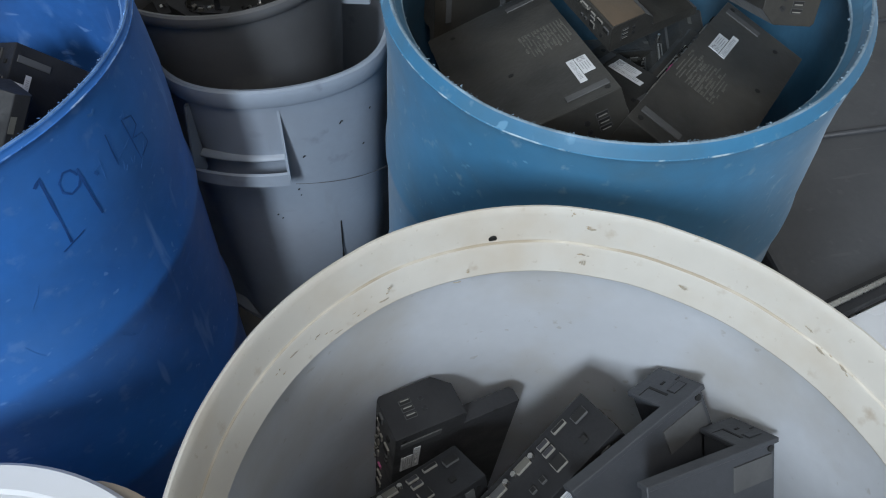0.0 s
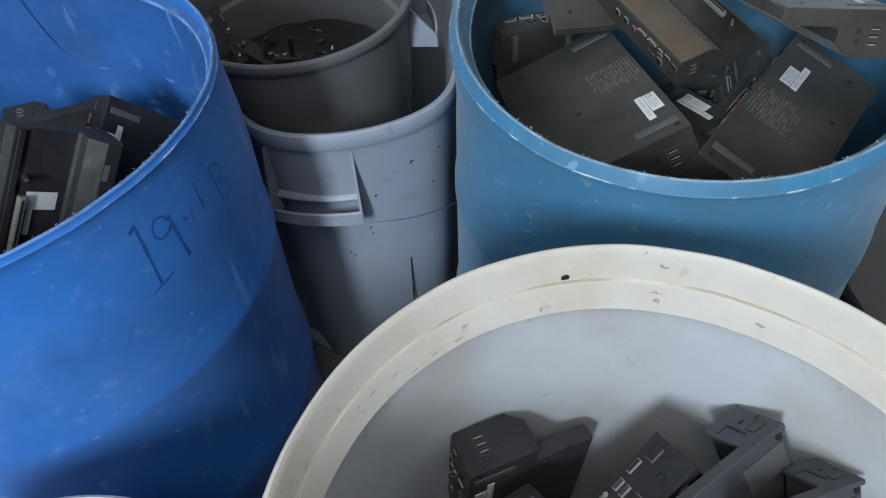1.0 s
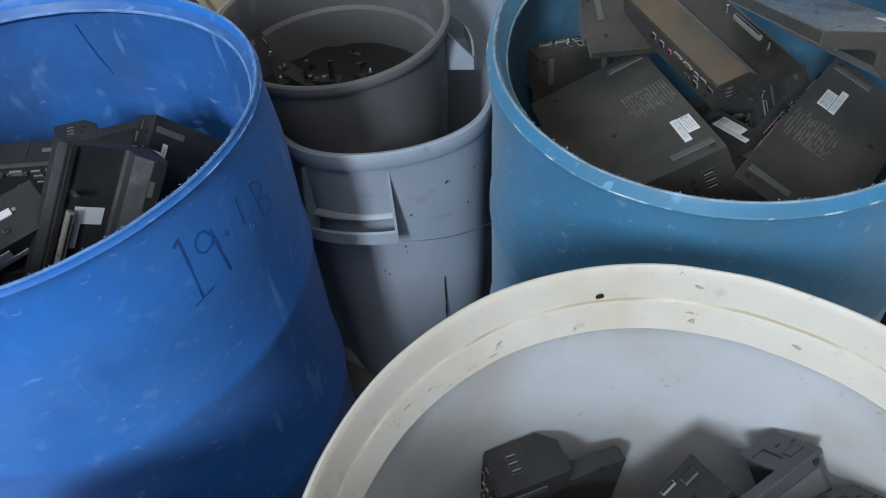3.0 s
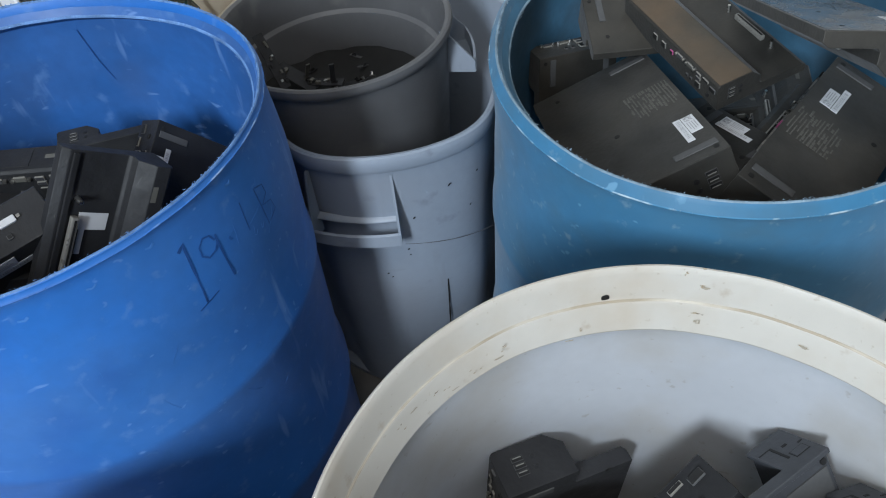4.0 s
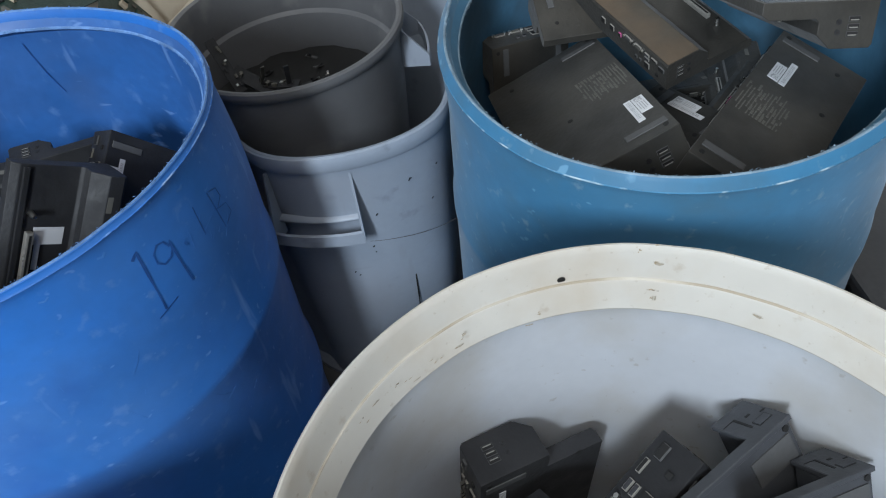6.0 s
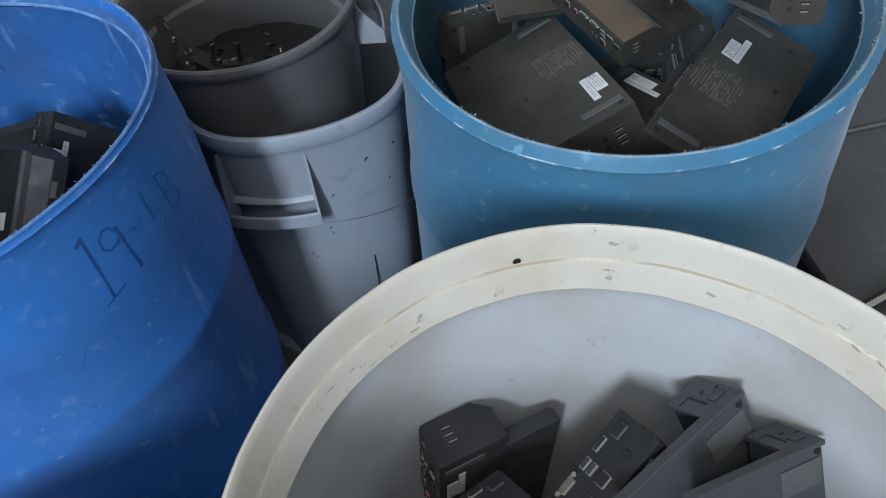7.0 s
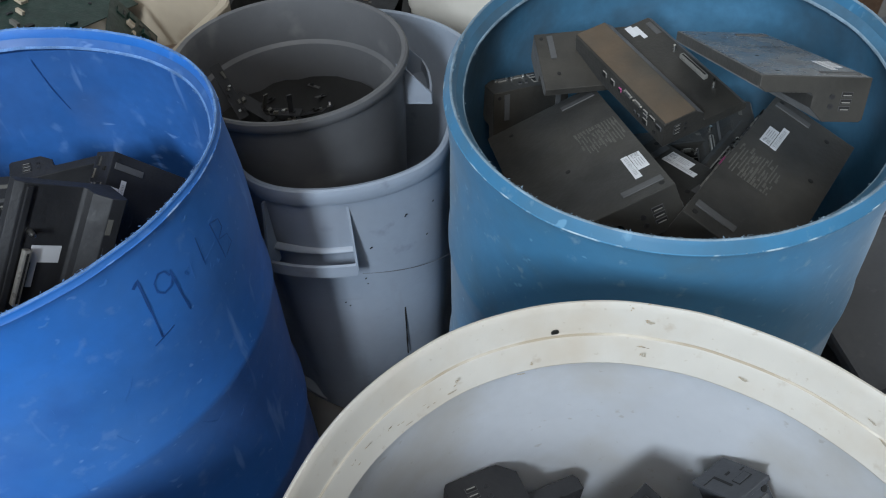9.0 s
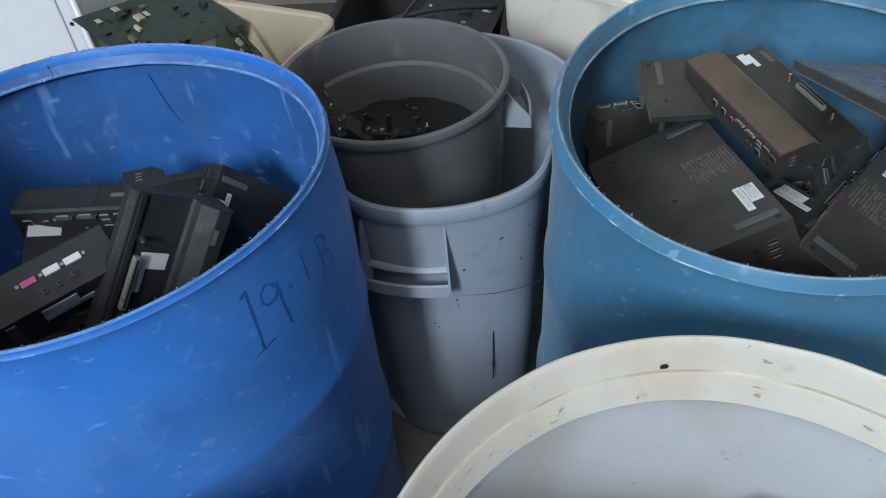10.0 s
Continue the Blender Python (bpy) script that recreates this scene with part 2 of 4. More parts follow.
tagged(bpy.data.objects["floor"], "dark stained concrete warehouse floor", "floor", kind="structure")


def wall(name, bm, material=M_WALL, label="plain painted warehouse wall", category="wall"):
    return tagged(part(name, bm, material), label, category, kind="structure")


wall("wall_north", boxed(X0 - 0.2, X1 + 0.2, Y1, Y1 + 0.2, 0, HT))
wall("wall_east", boxed(X1, X1 + 0.2, Y0, Y1, 0, HT))
wall("wall_west", boxed(X0 - 0.2, X0, Y0, Y1, 0, HT))
bm = bmesh.new()
box(bm, X0 - 0.2, WIN[0], Y0 - 0.2, Y0, 0, HT)
box(bm, WIN[1], X1 + 0.2, Y0 - 0.2, Y0, 0, HT)
box(bm, WIN[0], WIN[1], Y0 - 0.2, Y0, 0, WIN[2])
box(bm, WIN[0], WIN[1], Y0 - 0.2, Y0, WIN[3], HT)
wall("wall_south", bm, label="plain painted warehouse wall with a high window")
bm = bmesh.new()
box(bm, X0 - 0.2, FILL_GAP[0], Y0 - 0.2, Y1 + 0.2, HT, HT + 0.15)
box(bm, FILL_GAP[1], X1 + 0.2, Y0 - 0.2, Y1 + 0.2, HT, HT + 0.15)
box(bm, FILL_GAP[0], FILL_GAP[1], Y0 - 0.2, FILL_GAP[2], HT, HT + 0.15)
box(bm, FILL_GAP[0], FILL_GAP[1], FILL_GAP[3], Y1 + 0.2, HT, HT + 0.15)
wall("ceiling", bm, M_ROOF, "plain unseen warehouse ceiling with an opening added for fill light", "ceiling")


# ---- drums and cans ----
def shell_shape(seed, bend, ztop):
    """A slightly bent shell: bend holds the second and third harmonics at the mouth, fading towards the floor."""
    c2, s2, c3, s3 = bend

    def fn(a, r, z):
        k = max(0, z / ztop) ** 2
        r += k * (c2 * math.cos(2 * a) + s2 * math.sin(2 * a) + c3 * math.cos(3 * a) + s3 * math.sin(3 * a))
        r += 0.0016 * noise.noise(Vector((2.2 * math.cos(a), 2.2 * math.sin(a), 0.8 * z + seed)))
        return r, z + 0.0012 * k * noise.noise(Vector((6 * math.cos(a), 6 * math.sin(a), seed)))
    return fn


def drum_profile(r, top, bulge, chime, lip):
    """Outside and inside of a drum whose head is sawn out inside the chime. chime: (out, down) of the outer ridge; lip: (in, down) of the sawn edge."""
    rb, rf, zc, rl, zl = r + bulge, r + chime[0], top - chime[1], r - lip[0], top - lip[1]
    out = [(rb - 0.03, 0.0), (rb - 0.004, 0.012), (rb, 0.05), (rb, top - 0.62), (rb + 0.006, top - 0.60), (rb + 0.006, top - 0.58), (rb, top - 0.56),
           (rb, top - 0.31), (rb + 0.003, top - 0.30), (rb + 0.003, top - 0.285), (rb, top - 0.275), (rb, top - 0.16), (rb - 0.001, top - 0.12), (rb + (rf - rb) * 0.4 - 0.002, top - 0.075),
           (rf - 0.0022, zc - 0.018), (rf - 0.0022, zc - 0.009), (rf - 0.001, zc - 0.003), (rf, zc), (rf - 0.0012, zc + 0.002), (rf - 0.0022, zc + 0.004), (r + (rf - r) * 0.4, zc + (top - zc) * 0.62), (r + 0.0016, top - 0.0015), (r, top)]
    ins = [(r - 0.0022, top - 0.0006), (r - 0.0042, top - 0.004), (r - lip[0] * 0.45, top - lip[1] * 0.5), (rl + 0.001, zl + 0.003), (rl - 0.0006, zl), (rl + 0.003, zl - 0.003), (rb - 0.011, zl - 0.012), (rb - 0.008, top - 0.12), (rb - 0.007, 0.06), (rb - 0.03, 0.02), (rb - 0.05, 0.012)]
    return out, ins


def along(profile, z):
    """The radius of a profile at height z."""
    for (r0, z0), (r1, z1) in zip(profile, profile[1:]):
        if min(z0, z1) <= z <= max(z0, z1) and z0 != z1:
            return r0 + (r1 - r0) * (z - z0) / (z1 - z0)
    return profile[-1][0]


def blue_drum(name, label, x, y, r, top, mat, cut, seed, fn, bulge, chime, lip, ridge, inner):
    d = thing(name, label, "drum", pose(x, y, 0), "plastic drums")
    out, ins = drum_profile(r, top, bulge, chime, lip)
    rb, rf, zc, rl, zl = r + bulge, r + chime[0], top - chime[1], r - lip[0], top - lip[1]
    part("wall", lathe(out + ins[:3], 160, fn, closed=False), mat, d)
    part("inside_wall", lathe(ins[2:], 160, fn, closed=False), inner, d, "stained inside wall, coloured apart from the outside, with a lip under the rim")
    part("bottom", lathe([(0.002, 0.004), (rb - 0.02, 0.004), (rb - 0.02, 0.02), (0.002, 0.02)], 64), mat, d)
    part("rim_edge", lathe([(r + 0.0012, top - 0.0006), (r, top + 0.0008), (r - 0.0018, top + 0.0004), (r - 0.0026, top - 0.0012)], 160, fn), cut, d, "scraped whitish top edge")
    part("sawn_edge", lathe([(rl + 0.0016, zl + 0.0035), (rl - 0.0006, zl + 0.0018), (rl - 0.0012, zl - 0.0004), (rl + 0.0008, zl - 0.002)], 160, fn), cut, d, "rough whitish sawn edge of the lip")
    part("worn_ridge", lathe([(rf - 0.0018, zc - 0.0028), (rf + 0.0002, zc - 0.0010), (rf + 0.0004, zc), (rf - 0.0008, zc + 0.0012)], 160, fn), ridge, d, "whitened worn ridge of the chime")
    tagged(part("edge_fringe", burrs(r - 0.001, top, 1100, seed, 0.0030, fn), cut, d, "torn plastic burrs on the edge"), kind="stuff")
    tagged(part("lip_fringe", burrs(rl, zl, 320, seed + 3, 0.0030, fn), cut, d, "torn plastic burrs on the lip"), kind="stuff")
    tagged(part("chime_fringe", burrs(rf, zc, 380, seed + 5, 0.0028, fn), cut, d, "nicks along the chime"), kind="stuff")
    return d


B_POS, B_R, B_TOP = (-0.5734, 0.7374), 0.2998, 0.897
L_POS, L_R, L_TOP = (0.3235, 0.8966), 0.3198, 0.870
W_POS, W_R, W_TOP = (0.1451, 0.1959), 0.3122, 0.851
G1_POS, G1_R, G1_TOP = (-0.180, 1.153), 0.279, 0.690
G2_POS, G2_R, G2_TOP = (-0.2465, 1.158), 0.203, 0.757
B_FN = shell_shape(11, (0.0034, -0.0004, 0.0027, 0.0057), B_TOP)
L_FN = shell_shape(23, (-0.0150, 0.0157, 0.0016, 0.0004), L_TOP)
W_FN = shell_shape(5, (0.0001, -0.0025, 0.0023, -0.0012), W_TOP)
B_SHAPE = 0.012, (0.004, 0.0085), (0.013, 0.026)          # bulge, chime, lip
L_SHAPE = 0.001, (0.009, 0.015), (0.018, 0.027)

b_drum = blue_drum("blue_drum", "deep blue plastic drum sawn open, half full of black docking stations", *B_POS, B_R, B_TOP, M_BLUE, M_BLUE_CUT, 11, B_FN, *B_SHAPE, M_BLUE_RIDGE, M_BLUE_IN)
l_drum = blue_drum("pale_blue_drum", "faded pale blue plastic drum sawn open, full of dusty docking stations", *L_POS, L_R, L_TOP, M_LBLUE, M_LBLUE_CUT, 23, L_FN, *L_SHAPE, M_LBLUE_RIDGE, M_LBLUE_IN)


def white_drum():
    d = thing("white_drum", "yellowed white plastic drum, open, holding black docking stations", "drum", pose(*W_POS, 0), "plastic drums")
    r, t = W_R, W_TOP
    fn = W_FN
    out = [(r - 0.03, 0.0), (r - 0.006, 0.015), (r - 0.004, 0.06), (r - 0.004, t - 0.10), (r - 0.001, t - 0.07), (r, t - 0.04), (r, t - 0.014)]
    band = [(r, t - 0.014), (r - 0.0006, t - 0.008), (r - 0.0022, t - 0.0035), (r - 0.0045, t - 0.0008), (r - 0.0068, t - 0.0003), (r - 0.0088, t - 0.003), (r - 0.0105, t - 0.009), (r - 0.0162, t - 0.034), (r - 0.0170, t - 0.0375), (r - 0.0186, t - 0.040), (r - 0.0200, t - 0.044), (r - 0.0275, t - 0.074), (r - 0.026, t - 0.077)]
    ins = [(r - 0.018, t - 0.079), (r - 0.014, t - 0.105), (r - 0.012, 0.06), (r - 0.04, 0.03)]
    part("wall", lathe(out + [band[0]], 160, fn, closed=False), M_WHITE, d)
    part("rim_band", lathe(band, 160, fn, closed=False), M_WHITE, d, "yellowed stepped inner rim")
    part("lining", lathe([band[-1]] + ins + [(0.01, 0.03)], 160, fn, closed=False), M_WHITE_IN, d, "bluish white inside wall")
    part("bottom", lathe([(0.002, 0.004), (r - 0.03, 0.004), (r - 0.03, 0.02), (0.002, 0.02)], 64), M_WHITE, d)
    return d


w_drum = white_drum()


def grey_can(name, label, x, y, r, top, base, taper, mat, rim, fn=None, n=120):
    d = thing(name, label, "bin", pose(x, y, base), "grey bins")
    h = top - base
    rb = r - taper
    k = lambda z: rb + (r - 0.007 - rb) * z / h
    out = [(rb - 0.02, 0.0), (rb, 0.02), (k(h * 0.6), h * 0.6), (k(h * 0.72), h * 0.72), (k(h - rim), h - rim), (r - 0.003, h - rim + 0.002), (r - 0.001, h - rim + 0.006), (r, h - 0.008), (r - 0.002, h - 0.002), (r - 0.006, h)]
    ins = [(r - 0.012, h - 0.002), (r - 0.014, h - 0.01), (k(h * 0.76) - 0.005, h * 0.79), (k(h * 0.72) - 0.011, h * 0.775), (k(h * 0.72) - 0.013, h * 0.74), (rb - 0.01, 0.03), (rb - 0.03, 0.012)]
    part("wall", lathe(out + ins, n, fn), mat, d)
    part("bottom", lathe([(0.002, 0.003), (rb - 0.015, 0.003), (rb - 0.015, 0.014), (0.002, 0.014)], 48), mat, d)
    return d


def squeezed(a, r, z):
    """The bin's soft wall gives way where the drums press on it."""
    for at, deep in ((-133.0, 0.034), (-27.0, 0.040)):
        d = (math.degrees(a) - at + 180) % 360 - 180
        r -= deep * math.exp(-(d / 17) ** 2)
    return r, z


g1 = grey_can("grey_bin", "grey plastic rubbish bin with a moulded handle, holding a smaller bin", *G1_POS, G1_R, G1_TOP, 0.0, 0.05, M_GREY, 0.032, squeezed)
g2 = grey_can("small_grey_bin", "small dusty grey plastic bin standing inside a larger one", *G2_POS, G2_R, G2_TOP, 0.36, 0.03, M_DGREY, 0.02)


# ---- details on the drums and bins ----
def on_ring(a, r, z):
    return Vector((r * math.cos(radians(a)), r * math.sin(radians(a)), z))


def stroke(points, width, r, thick=0.0006):
    """A flat line laid on a round wall: points are (degrees, z) on a radius r."""
    bm = bmesh.new()
    pts = []
    for (a0, z0), (a1, z1) in zip(points, points[1:]):
        n = max(2, int(max(abs(a1 - a0) / 1.0, abs(z1 - z0) / 0.006)))
        pts += [(a0 + (a1 - a0) * k / n, z0 + (z1 - z0) * k / n) for k in range(n)]
    pts.append(points[-1])
    rows = []
    for i, (a, z) in enumerate(pts):
        b, c = pts[max(i - 1, 0)], pts[min(i + 1, len(pts) - 1)]
        dx, dz = radians(c[0] - b[0]) * r, c[1] - b[1]
        ln = math.hypot(dx, dz) or 1
        w = width * (0.75 + 0.5 * noise.noise(Vector((a * 0.3, z * 40, width * 900)))) / 2
        ox, oz = -dz / ln * w, dx / ln * w
        rows.append([bm.verts.new(on_ring(a + s * math.degrees(ox / r), r + q, z + s * oz)) for s, q in ((-1, 0), (-1, thick), (1, thick), (1, 0))])
    for lo, hi in zip(rows, rows[1:]):
        for k in range(3):
            bm.faces.new((lo[k], lo[k + 1], hi[k + 1], hi[k]))
    return bm


B_OUT, B_INS = drum_profile(B_R, B_TOP, *B_SHAPE)


def b_wall(a, z):
    return B_FN(radians(a), along(B_OUT, z), z)[0]


def b_stroke(name, points, width, label, mat=M_MARKER):
    mid = points[len(points) // 2]
    bm = stroke(points, width, 0.3, 0.00015)
    for v in bm.verts:
        a = math.degrees(math.atan2(v.co.y, v.co.x))
        d = math.hypot(v.co.x, v.co.y) - 0.3
        v.co = on_ring(a, b_wall(a, v.co.z) + 0.0003 + d, v.co.z)
    return part(name, bm, mat, b_drum, label)


b_stroke("marker_digit", [(-36.6, 0.842), (-35.0, 0.848), (-35.5, 0.801), (-35.9, 0.762)], 0.0043, "handwritten marker digit 1")
b_stroke("marker_serif", [(-38.2, 0.758), (-35.3, 0.761), (-32.5, 0.764)], 0.0030, "foot of the handwritten 1")
b_stroke("marker_digit", [(-28.2, 0.824), (-29.0, 0.834), (-30.6, 0.837), (-32.2, 0.830), (-32.4, 0.818), (-31.0, 0.810), (-29.0, 0.812), (-27.8, 0.820), (-27.6, 0.830), (-27.7, 0.791), (-27.4, 0.764)], 0.0034, "handwritten marker digit 9")
b_stroke("marker_dot", [(-24.8, 0.812), (-24.3, 0.806)], 0.004, "faded handwritten full stop", M_MARKER_FADED)
b_stroke("marker_digit", [(-18.5, 0.835), (-18.8, 0.814), (-19.0, 0.794)], 0.0030, "faded handwritten marker digit 1", M_MARKER_FADED)
b_stroke("marker_letter", [(-13.0, 0.830), (-12.8, 0.800), (-12.7, 0.772)], 0.0026, "faded handwritten letter B", M_MARKER_FADED)
b_stroke("marker_letter", [(-12.6, 0.829), (-9.8, 0.822), (-9.6, 0.808), (-12.4, 0.801), (-9.0, 0.794), (-8.6, 0.778), (-12.0, 0.773)], 0.0022, "faded handwritten letter B", M_MARKER_FADED)
# crease and nicks on the inside of the blue drum, pale scrapes outside
def b_inner(bm, lift=0.0012):
    """Lay a stroke on the inside of the blue drum's wall."""
    for v in bm.verts:
        a = math.atan2(v.co.y, v.co.x)
        rr = B_FN(a, along(B_INS, v.co.z), v.co.z)[0] - lift - (0.0004 if math.hypot(v.co.x, v.co.y) < 0.3 else 0)
        v.co = Vector((rr * math.cos(a), rr * math.sin(a), v.co.z))
    return bm


part("crease", b_inner(stroke([(95.6, 0.845), (94.8, 0.82), (93.6, 0.79), (92.2, 0.765), (91.2, 0.752)], 0.0024, 0.3, -0.0008)), M_MARKER, b_drum, "dark crease on the inside wall")
part("crack", b_inner(stroke([(122.0, 0.890), (121.6, 0.876), (122.4, 0.866)], 0.0018, 0.3, -0.0008), 0.0008), M_MARKER, b_drum, "short crack in the inner lip")
rng = random.Random(77)
for i in range(70):
    if i < 26:
        a, z = rng.gauss(-12, 7), rng.gauss(0.79, 0.04)
    else:
        a, z = rng.uniform(-115, -2), rng.uniform(0.52, 0.84)
    if not (-118 < a < -1 and 0.50 < z < 0.85):
        continue
    ln, tilt = rng.uniform(0.003, 0.012) * (1 if rng.random() < 0.8 else 3), rng.uniform(0, 3.14)
    da, dz = math.degrees(ln * math.cos(tilt) / 0.3), ln * math.sin(tilt)
    b_stroke("scrape", [(a, z), (a + da * 0.4, z - dz * 0.5), (a + da, z - dz)], rng.uniform(0.0002, 0.00045), "", M_SCRAPE)
for a, z in ((-42, 0.877), (-68, 0.868), (-20, 0.872), (-95, 0.866), (-55, 0.871), (-80, 0.874)):
    b_stroke("nick", [(a, z - 0.006), (a + 1.2, z - 0.008), (a + 2.0, z - 0.005)], 0.004, "", M_SCRAPE)


def disc(r, h=0.001, n=14):
    bm = bmesh.new()
    bmesh.ops.create_cone(bm, cap_ends=True, segments=n, radius1=r, radius2=r, depth=h)
    return bm


def stuck(name, bm, mat, parent, a, r, z, label=""):
    """A small mark laid on the inside of a round wall, facing the axis."""
    ob = part(name, bm, mat, parent, label)
    ob.matrix_local = Matrix.Translation(on_ring(a, r, z)) @ pose(0, 0, 0, 0, 0, a) @ pose(0, 0, 0, 0, -90 - 8, 0)
    return ob


def w_ang(x, y):
    return math.degrees(math.atan2(y - W_POS[1], x - W_POS[0]))


def blot(seed, sx, sy):
    """A ragged flat smear."""
    rng, bm = random.Random(seed), bmesh.new()
    n = 13
    c = bm.verts.new((0, 0, 0.0004))
    ring = []
    for i in range(n):
        k = rng.uniform(0.35, 1.0)
        ring.append(bm.verts.new((sx * k * math.cos(2 * math.pi * i / n), sy * k * math.sin(2 * math.pi * i / n), 0.0)))
    for i in range(n):
        bm.faces.new((c, ring[i], ring[(i + 1) % n]))
    return bm


stuck("bolt_hole", disc(0.0042, 0.0012), M_HOLE, w_drum, w_ang(0.110, 0.492), W_R - 0.0150, 0.818, "small drilled hole in the rim")
rng = random.Random(31)
for x, y, z, n, s in ((0.206, 0.480, 0.836, 7, 0.010), (0.298, 0.439, 0.797, 5, 0.006), (0.082, 0.482, 0.786, 3, 0.005), (0.002, 0.453, 0.796, 4, 0.008), (0.200, 0.481, 0.800, 4, 0.006),
                      (0.375, 0.359, 0.835, 4, 0.006), (0.384, 0.344, 0.812, 4, 0.006), (0.395, 0.323, 0.812, 4, 0.006), (-0.06, 0.41, 0.794, 4, 0.010), (0.19, 0.485, 0.846, 5, 0.012), (-0.10, 0.37, 0.80, 3, 0.008),
                      (0.25, 0.47, 0.82, 3, 0.010), (0.34, 0.41, 0.835, 3, 0.010), (-0.03, 0.44, 0.79, 3, 0.010)):
    for _ in range(n):
        zz = z + rng.uniform(-s, s) * 0.6
        r = W_R - 0.0105 - 0.0057 * (W_TOP - zz - 0.009) / 0.025 if zz > 0.814 else W_R - 0.0205 - 0.004 * (0.809 - zz) / 0.027
        stuck("grime_spot", blot(rng.randrange(999), rng.uniform(0.0006, 0.0024), rng.uniform(0.0008, 0.0042)), rng.choice((M_RUST, M_RUST, M_GRIME)), w_drum, w_ang(x, y) + math.degrees(rng.uniform(-s, s) / 0.28), r - 0.0012, zz)
for a, r, z, w, h in ((32.3, 0.2904, 0.811, 0.0035, 0.008), (27.6, 0.2914, 0.812, 0.003, 0.007), (35.8, 0.2931, 0.821, 0.003, 0.005), (58.5, 0.2848, 0.794, 0.004, 0.006), (78.1, 0.2980, 0.831, 0.004, 0.006),
                      (119.5, 0.2906, 0.784, 0.004, 0.010), (78.4, 0.2871, 0.791, 0.008, 0.003), (103.7, 0.2893, 0.770, 0.003, 0.008), (140.1, 0.2929, 0.800, 0.003, 0.008), (130.1, 0.2894, 0.782, 0.002, 0.006)):
    for k in range(3):
        stuck("grime_smear", blot(int(a * 10) + k, w * (0.8 - 0.22 * k), h * (0.75 - 0.22 * k)), (M_STEPLINE, M_STEPLINE, M_RUST)[k], w_drum, a + 0.5 * k, r - 0.0012 - 0.0003 * k, z + 0.001 * k)
# Dirt on the step, with the step's soft shade put into the same colour.
part("step_grime_shade", lathe([(W_R - 0.0174, W_TOP - 0.0372), (W_R - 0.0189, W_TOP - 0.0396)], 160, W_FN, closed=False), M_STEPLINE, w_drum, "brownish line of dirt and painted shade along the rim's step")


def bracket(parent, r, h_top, h_bot, half, reach, a, mat):
    """A moulded handle under a bin's rim: two tapering side plates and a grip bar."""
    for s in (-1, 1):
        bm = bmesh.new()
        aa = radians(a + s * half)
        t = Vector((-math.sin(aa), math.cos(aa), 0)) * 0.002
        pr = [on_ring(a + s * half, r - 0.002, h_top), on_ring(a + s * half, r + 0.004, h_top), on_ring(a + s * half, r + reach, h_bot + 0.022), on_ring(a + s * half, r + reach, h_bot), on_ring(a + s * half, r - 0.004, h_bot)]
        lo, hi = [bm.verts.new(p - t) for p in pr], [bm.verts.new(p + t) for p in pr]
        bm.faces.new(lo), bm.faces.new(hi[::-1])
        for i in range(5):
            bm.faces.new((lo[i], hi[i], hi[(i + 1) % 5], lo[(i + 1) % 5]))
        bmesh.ops.recalc_face_normals(bm, faces=bm.faces)
        part("handle_plate", bm, mat, parent)
    bm = bmesh.new()
    n, rows = 14, []
    for i in range(n + 1):
        an = a - half + 2 * half * i / n
        rows.append([bm.verts.new(on_ring(an, rr, zz)) for rr, zz in ((r + reach - 0.004, h_bot + 0.024), (r + reach, h_bot + 0.022), (r + reach + 0.001, h_bot), (r + reach - 0.003, h_bot - 0.001), (r + reach - 0.006, h_bot + 0.004))])
    for lo, hi in zip(rows, rows[1:]):
        for k in range(5):
            bm.faces.new((lo[k], lo[(k + 1) % 5], hi[(k + 1) % 5], hi[k]))
    bm.faces.new(rows[0]), bm.faces.new(rows[-1][::-1])
    bmesh.ops.recalc_face_normals(bm, faces=bm.faces)
    part("handle_grip", smooth(bm), mat, parent)
    bm = bmesh.new()
    rows = []
    for i in range(n + 1):
        an = a - half + 2 * half * i / n
        rows.append([bm.verts.new(on_ring(an, rr, zz)) for rr, zz in ((r - 0.004, h_bot + 0.040), (r + 0.007, h_bot + 0.036), (r + 0.007, h_bot + 0.032), (r - 0.006, h_bot + 0.028))])
    for lo, hi in zip(rows, rows[1:]):
        for k in range(3):
            bm.faces.new((lo[k], lo[k + 1], hi[k + 1], hi[k]))
    part("handle_ledge", smooth(bm), mat, parent)


g1w = lambda z: G1_R - 0.05 + 0.043 * z / G1_TOP
bracket(g1, g1w(0.58), 0.648, 0.518, 14.5, 0.028, -97.3, M_GREY)
bracket(g1, g1w(0.58), 0.645, 0.512, 14.5, 0.026, 81.5, M_GREY)
h2 = G2_TOP - 0.36
bracket(g2, G2_R - 0.012, h2 - 0.028, h2 - 0.10, 13, 0.047, 7, M_GREY)
bracket(g2, G2_R - 0.012, h2 - 0.028, h2 - 0.085, 13, 0.045, 188, M_GREY)
part("seam", stroke([(-65.2, 0.425), (-65.8, 0.412), (-67.4, 0.22)], 0.0034, g1w(0.33) + 0.0006, 0.0008), M_HOLE, g1, "dark vertical slit in the wall")
part("parting_line", stroke([(-81.5, 0.484), (-70, 0.472), (-50, 0.448), (-40, 0.436)], 0.0016, g1w(0.46) + 0.001, 0.0005), M_DGREY, g1, "faint moulded parting line")
